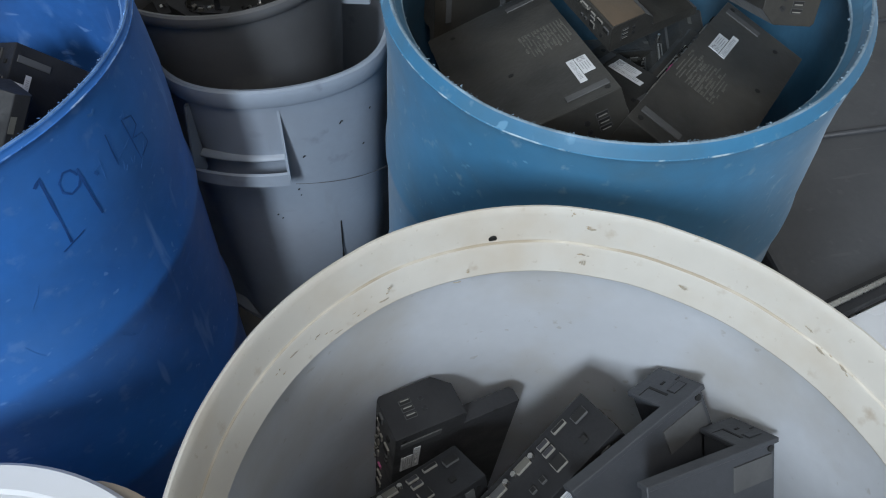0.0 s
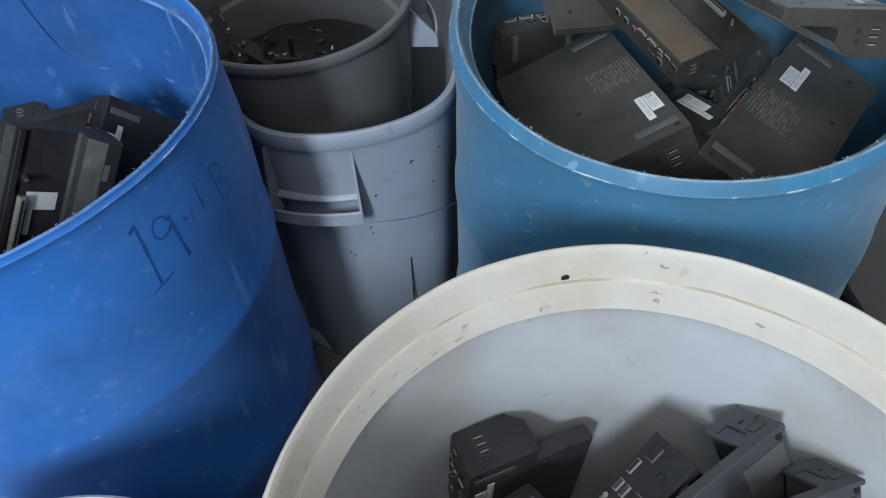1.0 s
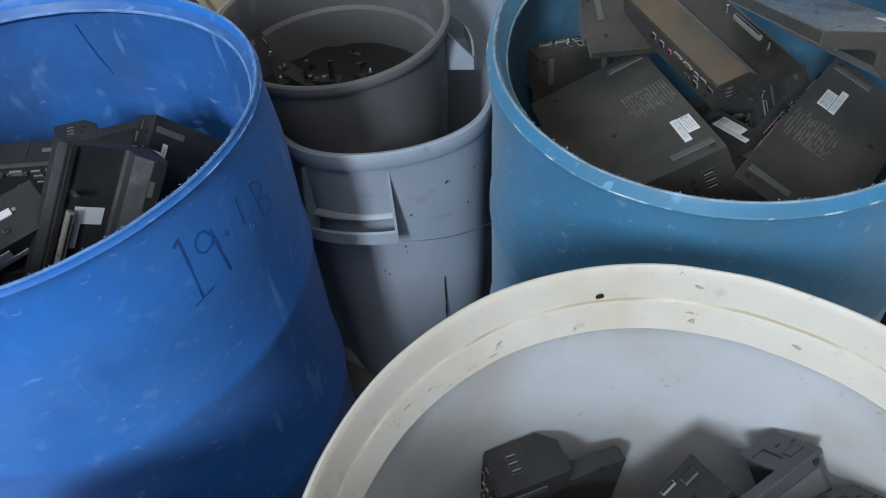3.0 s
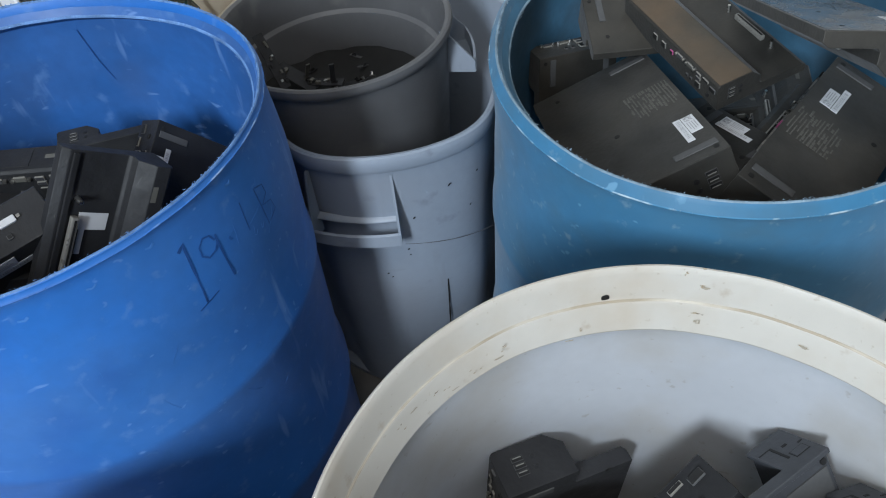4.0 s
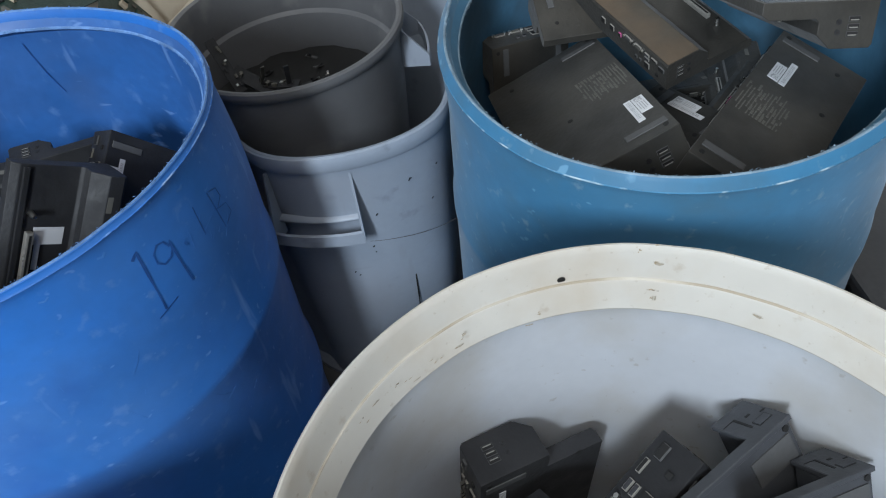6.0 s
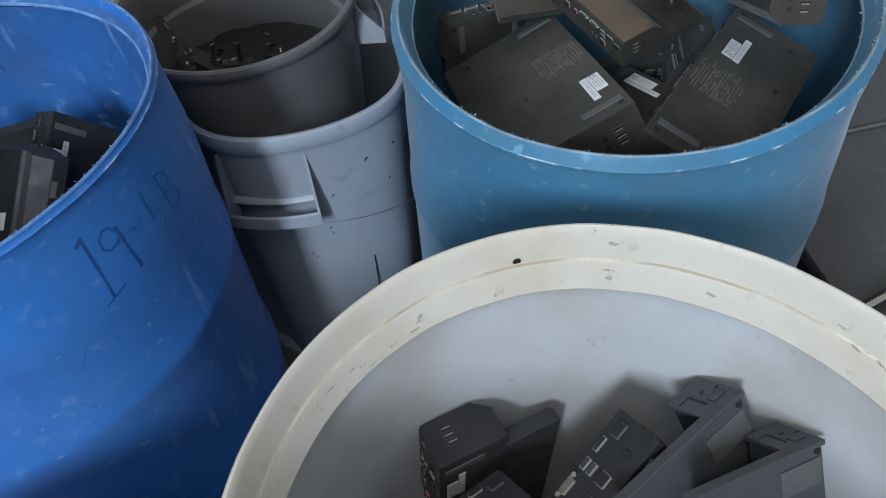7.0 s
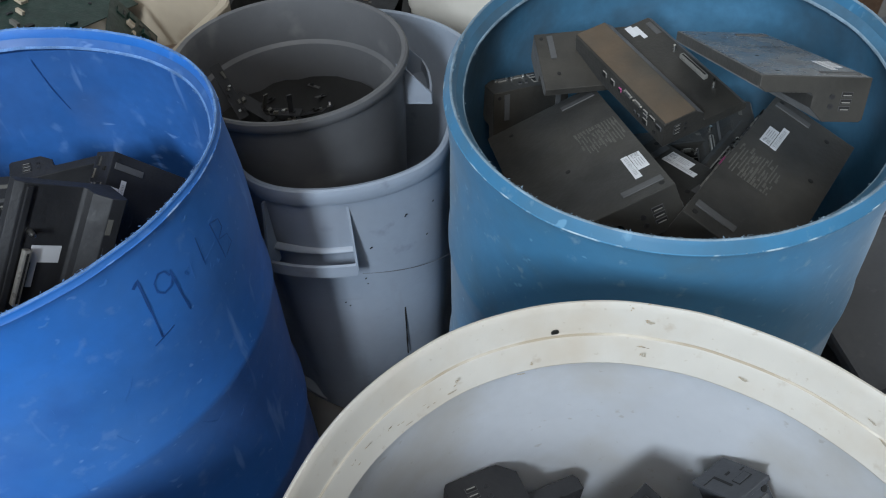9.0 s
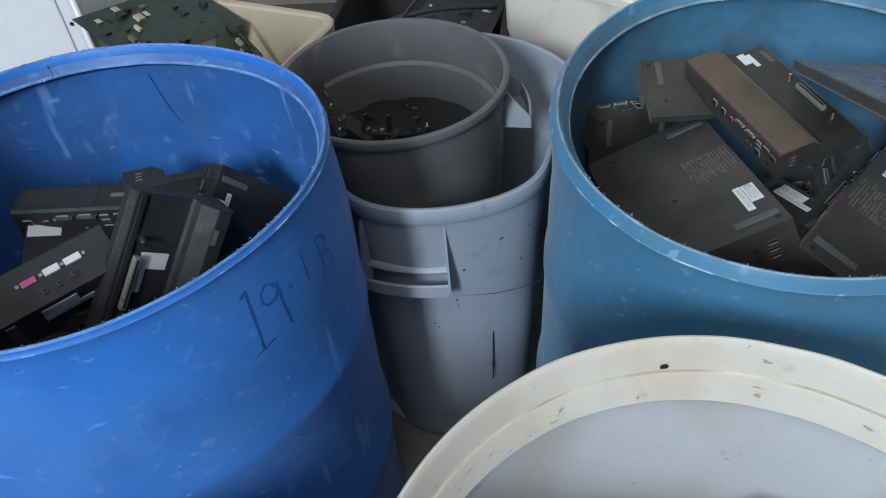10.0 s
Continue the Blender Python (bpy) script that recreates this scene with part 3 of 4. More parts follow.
for a, z, s in ((-63.2, 0.597, 0.006), (-80.6, 0.47, 0.003), (-80.2, 0.455, 0.002), (-90, 0.41, 0.003), (-88.5, 0.40, 0.003), (-77.0, 0.545, 0.004), (-55, 0.53, 0.003), (-52, 0.60, 0.003)):
    part("fleck", stroke([(a - s * 100, z - s * 0.4), (a, z + s * 0.3), (a + s * 100, z + s * 0.2)], 0.0026, g1w(z) + 0.0008, 0.0006), M_HOLE, g1)

# ---- docking stations ----
L, D, H, BY, TH = 0.33, 0.17, 0.06, 0.075, 0.022


def slot_label(parent, x, y, flip=1):
    """A two-piece paper sticker on the underside."""
    lab = part("sticker", boxed(x - 0.018, x + 0.022, y - 0.0075, y + 0.0075, -0.0008, 0.0), M_LABEL, parent, "white printed paper sticker")
    lab2 = part("sticker", boxed(x - 0.019, x + 0.038, y + 0.0083, y + 0.0175, -0.0008, 0.0), M_LABEL, parent, "white barcode sticker")
    bm = bmesh.new()
    rng = random.Random(int(x * 1000))
    xx = x - 0.014
    while xx < x + 0.030:
        w = rng.choice((0.0005, 0.0008, 0.0013))
        box(bm, xx, xx + w, y + 0.0105, y + 0.0152, -0.0011, -0.0007)
        xx += w + rng.choice((0.0012, 0.0018))
    part("barcode", bm, M_BARS, lab2)
    bm = bmesh.new()
    for k in range(9):
        for q in range(8):
            if rng.random() < 0.5:
                box(bm, x - 0.0165 + 0.0012 * k, x - 0.0153 + 0.0012 * k, y - 0.0045 + 0.0012 * q, y - 0.0033 + 0.0012 * q, -0.0011, -0.0007)
    for k in range(4):
        box(bm, x - 0.003, x + 0.014 + 0.002 * (k % 3), y - 0.0050 + 0.0030 * k, y - 0.0040 + 0.0030 * k, -0.0011, -0.0007)
    part("printed_bars", bm, M_BARS, lab)


def print_block(parent, x, y, seed):
    """Rows of small print and marks, as plain bars."""
    rng, bm = random.Random(seed), bmesh.new()
    for i in range(14):
        yy = y - 0.030 + 0.0045 * i
        xx = x - 0.032
        while xx < x + 0.03:
            w = rng.uniform(0.003, 0.010)
            if rng.random() < 0.85:
                box(bm, xx, xx + w, yy, yy + (0.0030 if rng.random() < 0.3 else 0.0016), -0.0006, -0.0001)
            xx += w + 0.0014
    part("printed_text", bm, M_PRINT, parent, "small pale printed text block")


def port_end(parent, k=1.0):
    """Three USB sockets and two audio jacks on the end."""
    for i in range(3):
        z = 0.0225 + 0.0095 * i
        sh = part("usb_socket", boxed(L - 0.001, L + 0.0009, 0.022, 0.037, z - 0.0034, z + 0.0034), M_FOOT, parent, "steel USB socket")
        part("slot", boxed(L, L + 0.0013, 0.0226, 0.0364, z - 0.0029, z + 0.0029), M_HOLE, sh)
        part("tongue", boxed(L + 0.0005, L + 0.0017, 0.0240, 0.0350, z + 0.0004, z + 0.0018), M_PORT, sh)
    for i in range(2):
        ob = part("audio_jack", disc(0.0036, 0.0022), M_BLACK, parent)
        ob.matrix_local = pose(L, 0.049, 0.026 + 0.013 * i, 0, 90, 0)
        ho = part("hole", disc(0.0017, 0.0008), M_HOLE, ob)
        ho.matrix_local = pose(0, 0, 0.0011)


def port_row(parent, x0, bright=True, compact=False):
    """Sockets along the rear face, which looks towards -y."""
    def sock(name, x, z, w, h, mat, inner=None, label=""):
        if x - w / 2 < x0 + 0.006:
            return
        ob = part(name, boxed(x - w / 2, x + w / 2, -0.0026, 0.001, z - h / 2, z + h / 2, min(w, h) * 0.12), mat, parent, label)
        if inner:
            part("recess", boxed(x - w / 2 + 0.0009, x + w / 2 - 0.0009, -0.0031, -0.0022, z - h / 2 + 0.0009, z + h / 2 - 0.0009), inner, ob)
    if compact:
        sock("video_socket", 0.286, 0.034, 0.019, 0.009, M_LABEL, None, "pale video socket")
        sock("video_socket", 0.262, 0.034, 0.018, 0.009, M_LABEL, None, "pale video socket")
        sock("jack", 0.236, 0.033, 0.017, 0.008, M_PINK, None, "pink audio jack")
        for x in (0.299, 0.274, 0.250, 0.224):
            sock("screw_post", x, 0.034, 0.004, 0.004, M_PORT)
        for x, z in ((0.280, 0.016), (0.262, 0.014), (0.246, 0.014)):
            sock("audio_socket", x, z, 0.006, 0.006, M_FOOT, M_HOLE)
        return
    sock("vga_socket", 0.313, 0.040, 0.017, 0.010, M_FOOT, M_HOLE)
    sock("power_socket", 0.300, 0.018, 0.007, 0.007, M_HOLE)
    sock("display_socket", 0.291, 0.047, 0.017, 0.0055, M_PORT, M_HOLE, "steel display socket")
    for z in (0.0455, 0.0360):
        sock("usb_socket", 0.268, z, 0.0135, 0.0062, M_PORT, M_INK)
    sock("network_socket", 0.268, 0.020, 0.0150, 0.0135, M_PORT, M_HOLE, "steel network socket")
    sock("video_socket", 0.240, 0.046, 0.018, 0.0090, M_PORT, M_PRINT if bright else M_FOOT, "steel video socket")
    sock("serial_socket", 0.206, 0.045, 0.018, 0.0090, M_PORT, M_FOOT, "steel serial socket")
    for x in (0.2525, 0.2285, 0.2180, 0.1945):
        post = disc(0.0031, 0.0060, 6)
        ob = part("screw_post", post, M_STEEL, parent) if x > x0 + 0.01 else post.free()
        if ob:
            ob.matrix_local = pose(x, -0.002, 0.0455, 90, 0, 0)
    for x, z in ((0.246, 0.019), (0.233, 0.019)):
        sock("audio_jack", x, z, 0.0065, 0.0065, M_FOOT, M_HOLE)
    sock("jack", 0.178, 0.036, 0.009, 0.009, M_PINK, M_HOLE, "pink audio jack")
    sock("usb_socket", 0.150, 0.036, 0.0135, 0.013, M_PORT, M_HOLE)
    sock("usb_socket", 0.120, 0.036, 0.0135, 0.013, M_PORT, M_HOLE)


def dock(m, mat=None, k=1.0, x0=0.0, dep=D, by=BY, plain=False, tray_label=False, compact=False, label="black plastic docking station lying among others", full=True, seed=0, label_at=(0.249, 0.017), inset=0.0, conn_y=0.012, film=None, ends=True):
    """A laptop docking station: a rear block full of sockets and a low front tray. x along the length, y from the rear to the front."""
    mat = mat or M_BLACK
    d = thing("docking_station", label, "docking station", m @ Matrix.Diagonal((k, k, k, 1)), "docking stations")
    if inset:
        part("body", extrude([(0.0, 0.0), (by, 0.0), (by, H - 0.018), (by - 0.020, H), (0.004, H), (0.0, H - 0.004)], x0, L, 0.0014), mat, d)
        part("tray", extrude([(by - 0.002, 0.0), (dep, 0.0), (dep, TH * 0.7), (dep - 0.004, TH), (by - 0.002, TH)], x0, L - inset, 0.0012), mat, d)
    else:
        prof = [(0.0, 0.0), (dep, 0.0), (dep, TH * 0.7), (dep - 0.010, TH), (by + 0.004, TH), (by, TH + 0.004), (by, H - 0.018), (by - 0.020, H), (0.004, H), (0.0, H - 0.004)]
        part("body", extrude(prof, x0, L, 0.0014), mat, d)
    if plain:
        port_end(d)
        return d
    for x in (x0 + 0.022, L - 0.028):
        part("rubber_foot", boxed(x, x + 0.011, 0.007, 0.060, -0.0016, 0.0005, 0.0007), M_FOOT, d, "grey rubber foot strip")
    for x, y in ((x0 + 0.012, 0.012), (L - 0.012, 0.012), (x0 + 0.03, dep - 0.035), (L - 0.03, dep - 0.035), (0.20, 0.10)):
        ob = part("screw_hole", disc(0.0036, 0.0006, 10), M_HOLE, d)
        ob.matrix_local = pose(x, y, -0.0003)
    if ends:
        port_end(d)
    port_row(d, x0, compact=compact)
    if full and x0 < 0.2:
        slot_label(d, *label_at)
    if full and x0 < 0.1:
        print_block(d, 0.150, 0.036, seed)
    part("logo_plate", boxed(L - 0.055, L - 0.031, by * 0.35, by * 0.35 + 0.008, H - 0.0002, H + 0.0004), M_PRINT, d)
    if film:
        part("top_cover", boxed(x0 + 0.002, L - 0.002, 0.003, by - 0.021, H - 0.0003, H + 0.0012, 0.0005), film, d, "brown dusty top cover with its light put into the colour")
    part("cover_panel", boxed(max(x0, 0.04) + 0.01, L - 0.075, 0.010, min(0.050, by - 0.024), H - 0.0003, H + 0.0008, 0.0004), mat, d)
    cy = by + 0.058 if tray_label else by + conn_y
    conn = x0 < 0.13 and part("docking_connector", boxed(0.15, 0.235, cy, cy + 0.010, TH - 0.001, TH + 0.010, 0.002), M_PORT, d, "steel docking connector")
    if conn:
        part("slit", boxed(0.154, 0.231, cy + 0.0035, cy + 0.0065, TH + 0.0095, TH + 0.0106), M_HOLE, conn)
    if tray_label:
        part("sticker", boxed(0.214, 0.240, by + 0.014, by + 0.056, TH, TH + 0.0008), M_LABEL, d, "white paper sticker on the tray")
        part("sticker", boxed(0.176, 0.2145, by + 0.044, by + 0.052, TH, TH + 0.0010), M_LABEL, d, "narrow white paper sticker")
        part("tray_edge", boxed(x0 + 0.004, L - 0.004, dep - 0.022, dep - 0.014, TH - 0.001, TH + 0.004, 0.001), mat, d)
    for x in (0.125, 0.26):
        if x < x0 + 0.015 or x0 > 0.09:
            continue
        bm = bmesh.new()
        bmesh.ops.create_cone(bm, cap_ends=True, segments=12, radius1=0.005, radius2=0.003, depth=0.016)
        ob = part("guide_pin", smooth(bm, 50), M_STEEL, d)
        ob.matrix_local = pose(x, cy + 0.005, TH + 0.007)
    return d


DUSTY = "dusty black docking station with white paper stickers underneath"
# in the pale blue drum
dock(pose(0.2427, 1.020, 0.754, -158.209, -13.277, -83.379), M_DUST, 1.013, 0.0, 0.180, label=DUSTY, seed=1)
dock(pose(0.289, 0.678, 0.803, -161.311, 5.823, 51.766), M_DUST, 1.06, 0.0, 0.125, label=DUSTY, seed=2, label_at=(0.229, 0.026))
tan_dock = dock(pose(0.219, 1.052, 0.787, 8.497, 4.113, -67.377), M_DUST, 0.70, dep=0.195, by=0.092, conn_y=0.070, film=M_TAN, label="dusty brownish docking station lying upright on the heap", seed=3)
part("sticker", boxed(0.004, 0.040, 0.122, 0.138, TH, TH + 0.0008), M_LABEL, tan_dock, "white printed paper sticker")
part("sticker", boxed(0.012, 0.056, 0.1385, 0.148, TH, TH + 0.0008), M_LABEL, tan_dock, "white barcode sticker")
part("rubber_foot", boxed(0.016, 0.060, 0.168, 0.180, TH - 0.0004, TH + 0.0014, 0.0006), M_FOOT, tan_dock, "grey rubber foot strip")
sheen_dock = dock(pose(0.485, 1.008, 0.837, 174.194, -20.194, -87.487), M_DUST, 0.87, 0.0, 0.15, label="upturned docking station with a pale sheen painted on its underside", seed=4)

part("sheen_plate", boxed(0.004, L - 0.004, 0.004, 0.146, -0.0006, 0.0002), M_SHEEN, sheen_dock, "base plate coloured pale for its glossy sheen")

dock(pose(0.211, 1.084, 0.714, 180, 0, -52), M_DUST, 1.0, 0.19, 0.10, label="dusty black docking station lying under two others", seed=14)
dock(pose(-0.045, 0.985, 0.748, -98, 4, 20), M_DUST, 0.85, 0.17, 0.12, label="dusty black docking station with its sockets up", full=False, seed=15)

# in the white drum
dock(pose(-0.016, 0.4034, 0.2566, -47.188, -85.859, -20.940), M_BLACK, 0.987, by=0.092, inset=0.030, label="black docking station standing on end", seed=5)
dock(pose(-0.0323, 0.1609, 0.5096, -111.480, -25.882, 35.892), M_BLACK, 1.113, label="black docking station tilted with its sockets up", seed=6)

# in the blue drum
dock(pose(-0.5876, 0.6879, 0.5105, 83.686, -51.735, 50.189), M_BLACK, 0.95, dep=0.14, by=0.045, ends=False, label="black docking station leaning with its connector up", tray_label=True, seed=7)
dock(pose(-0.532, 0.664, 0.622, -115.560, -33.374, 72.491), M_BLACK, 0.85, label="black docking station leaning on another", seed=8)
dock(pose(-0.853, 0.452, 0.727, -66.698, -2.737, 41.905), M_BLACK, 1.2, 0.17, 0.12, compact=True, label="black docking station with pale and pink sockets", seed=9)
upturned = dock(pose(-0.676, 0.575, 0.70, -165, -3, 110), M_BLACK, 1.0, 0.08, 0.10, label="upturned black docking station with a white sticker", full=False, seed=10)
part("sticker", boxed(0.243, 0.297, 0.003, 0.049, -0.0008, 0.0), M_LABEL, upturned, "large blank white paper sticker")
dock(pose(-0.915, 0.82, 0.685, 4, 2, 5), M_BLACK, 1.0, 0.13, 0.085, by=0.07, label="dusty black docking station beside the drum wall", seed=11)
dock(pose(-0.64, 0.88, 0.476, -47, -85.9, -21), M_BLACK, 0.8, label="black docking station standing on end", seed=12)
dock(pose(-0.1972, 0.1689, 0.6055, -111.758, 3.246, 30.855), M_BLACK, 1.061, 0.11, label="black docking station with sockets facing up", seed=13)


def grey_dock(m, k, label):
    """A pale grey adapter stand: a wide slotted head and a long narrow arm. Its top lies in z = 0."""
    d = thing("port_stand", label, "docking station", m @ Matrix.Diagonal((k, k, k, 1)), "docking stations")
    pts = [(0, 0), (0, -0.085), (0.065, -0.085), (0.065, -0.02), (0.24, -0.02), (0.24, 0)]

    def slab(points, z0, z1, bevel=0.0012):
        bm = bmesh.new()
        lo, hi = [bm.verts.new((x, y, z0)) for x, y in points], [bm.verts.new((x, y, z1)) for x, y in points]
        n = len(points)
        bm.faces.new(lo[::-1]), bm.faces.new(hi)
        for i in range(n):
            bm.faces.new((lo[i], lo[(i + 1) % n], hi[(i + 1) % n], hi[i]))
        bmesh.ops.recalc_face_normals(bm, faces=bm.faces)
        bmesh.ops.bevel(bm, geom=list(bm.edges), offset=bevel, segments=1, affect="EDGES")
        return bm
    part("top_plate", slab(pts, -0.008, 0.0), M_MID, d)
    part("body", slab([(0.004, -0.004), (0.004, -0.081), (0.061, -0.081), (0.061, -0.017), (0.236, -0.017), (0.236, -0.004)], -0.115, -0.0075), M_MID, d)
    part("latch_slot", boxed(0.040, 0.044, -0.062, -0.028, -0.001, 0.0006), M_HOLE, d)
    part("latch_slot", boxed(0.040, 0.062, -0.0635, -0.062, -0.001, 0.0005), M_HOLE, d)
    part("button", boxed(0.012, 0.034, -0.034, -0.022, -0.001, 0.0014, 0.0006), M_MID, d)
    part("button_gap", boxed(0.0105, 0.0355, -0.0355, -0.0205, -0.001, 0.0004), M_HOLE, d)
    part("pin_slot", boxed(0.022, 0.030, -0.054, -0.050, -0.001, 0.0006), M_HOLE, d)
    part("pin_slot", boxed(0.004, 0.012, -0.0425, -0.040, -0.001, 0.0006), M_HOLE, d)
    part("side_panel", boxed(0.012, 0.085, -0.0045, -0.0015, -0.060, -0.022, 0.0008), M_FOOT, d, "lighter grey recessed side panel")
    ob = part("screw", disc(0.005, 0.003, 12), M_HOLE, d)
    ob.matrix_local = pose(0.014, -0.0030, -0.014, 90, 0, 0)
    return d


grey_dock(pose(0.3967, 0.3337, 0.672, 37.829, -12.675, -159.926), 0.728, "dark grey plastic port stand with a slotted head")
grey_dock(pose(0.3332, 0.394, 0.6804, 37.021, 2.780, -146.864), 0.786, "dark grey port stand leaning on the drum wall")


def heap(x, y, z0, z1, seed, spread, mat, word):
    """Layers of docking stations that fill a drum from the bottom up."""
    rng = random.Random(seed)
    z, flip = z0, 0
    while z < z1:
        a = rng.uniform(0, 360)
        top = z > z1 - 0.16
        m = pose(x + rng.uniform(-spread, spread), y + rng.uniform(-spread, spread), z, 180 * flip + rng.uniform(-7, 7), rng.uniform(-7, 7), a) @ pose(-0.15, -0.08, 0 if not flip else -0.06)
        dock(m, mat, 0.9, plain=not top, label=word, full=False, seed=seed)
        flip = 1 - flip
        z += 0.068


heap(*L_POS, 0.06, 0.54, 41, 0.025, M_DUST, "dusty black docking station deep in the heap")
heap(*B_POS, 0.06, 0.62, 42, 0.06, M_BLACK, "black docking station deep in the heap")
heap(*W_POS, 0.06, 0.40, 43, 0.06, M_BLACK, "black docking station low in the drum")
dock(pose(0.36, 1.06, 0.66, -20, 5, 200), M_DUST, 0.85, 0.1, 0.13, label="dusty black docking station half buried", seed=22)
dock(pose(0.071, 1.075, 0.812, -163, 0, 4), M_DUST, 0.85, 0.1, 0.13, label="dusty upturned docking station under a brownish one", seed=23)
dock(pose(0.150, 0.845, 0.600, 0, -2, 52), M_DUST, 0.7, 0.0, 0.10, label="dusty black docking station beside the drum wall", full=False, seed=32)
dock(pose(0.30, 0.70, 0.70, -15, 10, 30), M_DUST, 0.8, 0.1, 0.12, label="dusty black docking station half buried", seed=24)
dock(pose(-0.47, 0.55, 0.60, 10, -12, 55), M_BLACK, 0.8, 0.1, 0.14, label="black docking station half buried", seed=25)
dock(pose(-0.76, 0.70, 0.60, 5, 8, -20), M_BLACK, 0.85, 0.0, 0.15, label="black docking station half buried", seed=26)
dock(pose(0.09, 0.12, 0.46, 20, -8, 12), M_BLACK, 0.9, 0.0, 0.15, label="black docking station lying low in the drum", seed=27)

dock(pose(0.37, 0.74, 0.66, 8, -4, 48), M_DUST, 0.75, 0.0, 0.12, label="dusty black docking station beside the drum wall", full=False, seed=28)
dock(pose(0.20, 0.90, 0.66, -4, 8, 15), M_DUST, 0.8, 0.0, 0.12, label="dusty black docking station under the others", full=False, seed=30)
dock(pose(0.465, 0.80, 0.66, 0, 0, 80), M_DUST, 0.7, 0.0, 0.12, label="dusty black docking station along the drum wall", full=False, seed=31)

# ---- small bin's contents: torn circuit strips and plastic bits ----
def circuit_strip(points, w, mat, label, seed):
    d = thing("circuit_strip", label, "circuit board", pose(*points[0]), "board scraps")
    rng = random.Random(seed)
    v = Vector(points[1]) - Vector(points[0])
    q = v.to_track_quat("X", "Z").to_matrix().to_4x4()
    ln = v.length
    ob = part("board", boxed(0, ln, -w / 2, w / 2, -0.001, 0.001), mat, d)
    ob.matrix_local = q
    for _ in range(int(ln / 0.012)):
        x, y, sx, sy, sz = rng.uniform(0.003, ln - 0.012), rng.uniform(-w * 0.4, w * 0.2), rng.uniform(0.003, 0.010), rng.uniform(0.003, w * 0.3), rng.uniform(0.002, 0.007)
        ob = part("component", boxed(x, x + sx, y, y + sy, 0.001, 0.001 + sz), rng.choice((M_BLACK, M_STEEL, M_HOLE, M_PRINT)), d)
        ob.matrix_local = q
    return d


gx, gy = G2_POS
# Bed of dark bits; the bin's deep shade is put into its near-black colour.
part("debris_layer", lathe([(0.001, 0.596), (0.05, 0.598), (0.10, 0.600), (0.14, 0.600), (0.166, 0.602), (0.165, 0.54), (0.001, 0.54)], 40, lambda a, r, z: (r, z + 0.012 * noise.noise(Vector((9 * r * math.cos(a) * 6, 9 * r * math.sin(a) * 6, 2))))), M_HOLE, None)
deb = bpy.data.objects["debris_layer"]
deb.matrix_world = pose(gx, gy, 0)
tagged(deb, "near-black layer of bits with the small bin's inner shade in its colour", "debris", kind="stuff")

circuit_strip([(-0.392, 1.205, 0.712), (-0.352, 1.165, 0.625)], 0.020, M_BLACK, "narrow black circuit strip leaning on the bin wall", 1)
circuit_strip([(-0.372, 1.215, 0.640), (-0.300, 1.172, 0.615)], 0.030, M_BLACK, "black circuit board scrap in the bin", 2)
circuit_strip([(-0.318, 1.190, 0.618), (-0.250, 1.176, 0.622)], 0.022, M_BLACK, "black circuit scrap lying on debris", 3)
circuit_strip([(-0.271, 1.186, 0.600), (-0.263, 1.166, 0.668)], 0.009, M_MID, "bent dark strip sticking up", 4)
circuit_strip([(-0.326, 1.197, 0.600), (-0.306, 1.174, 0.666)], 0.008, M_PRINT, "grey plastic strip sticking up", 5)
circuit_strip([(-0.255, 1.200, 0.600), (-0.205, 1.172, 0.628)], 0.014, M_BLACK, "broken black circuit strip", 6)

rng = random.Random(8)
for i in range(14):
    a, r = rng.uniform(0, 6.28), rng.uniform(0.02, 0.13)
    p = Vector((gx + r * math.cos(a), gy + r * math.sin(a), 0.602))
    q = p + Vector((rng.uniform(-0.03, 0.03), rng.uniform(-0.03, 0.03), rng.uniform(0.0, 0.02)))
    circuit_strip([p, q], rng.uniform(0.004, 0.012), rng.choice((M_BLACK, M_FOOT, M_BLACK, M_BLACK)), "small broken plastic and circuit bit", 20 + i)

# ---- white tub beside the blue drum ----
tub = thing("white_tub", "low white plastic tub with a wide rolled rim", "tub", pose(-0.407, 0.120, 0))
tz = 0.645
part("wall", lathe([(0.20, 0), (0.215, 0.01), (0.238, tz - 0.03), (0.249, tz - 0.026), (0.25, tz - 0.004), (0.246, tz), (0.222, tz - 0.002), (0.218, tz - 0.006), (0.216, tz - 0.03), (0.20, 0.02), (0.19, 0.01)], 110), M_GLOSSW, tub)
part("bottom", lathe([(0.002, 0.003), (0.20, 0.003), (0.20, 0.014), (0.002, 0.014)], 48), M_GLOSSW, tub)
bm = bmesh.new()
rows = []
for i in range(15):
    a = 25 + 42 * i / 14
    w = 0.014 * math.sin(math.pi * i / 14) ** 0.6
    rows.append([bm.verts.new(on_ring(a, rr, zz)) for rr, zz in ((0.244, tz - 0.016), (0.25 + w, tz - 0.018), (0.25 + w, tz - 0.026), (0.244, tz - 0.03))])
for lo, hi in zip(rows, rows[1:]):
    for q in range(4):
        bm.faces.new((lo[q], lo[(q + 1) % 4], hi[(q + 1) % 4], hi[q]))
bmesh.ops.recalc_face_normals(bm, faces=bm.faces)
part("pull_lip", smooth(bm), M_CREAM, tub, "beige pull lip under the rim")

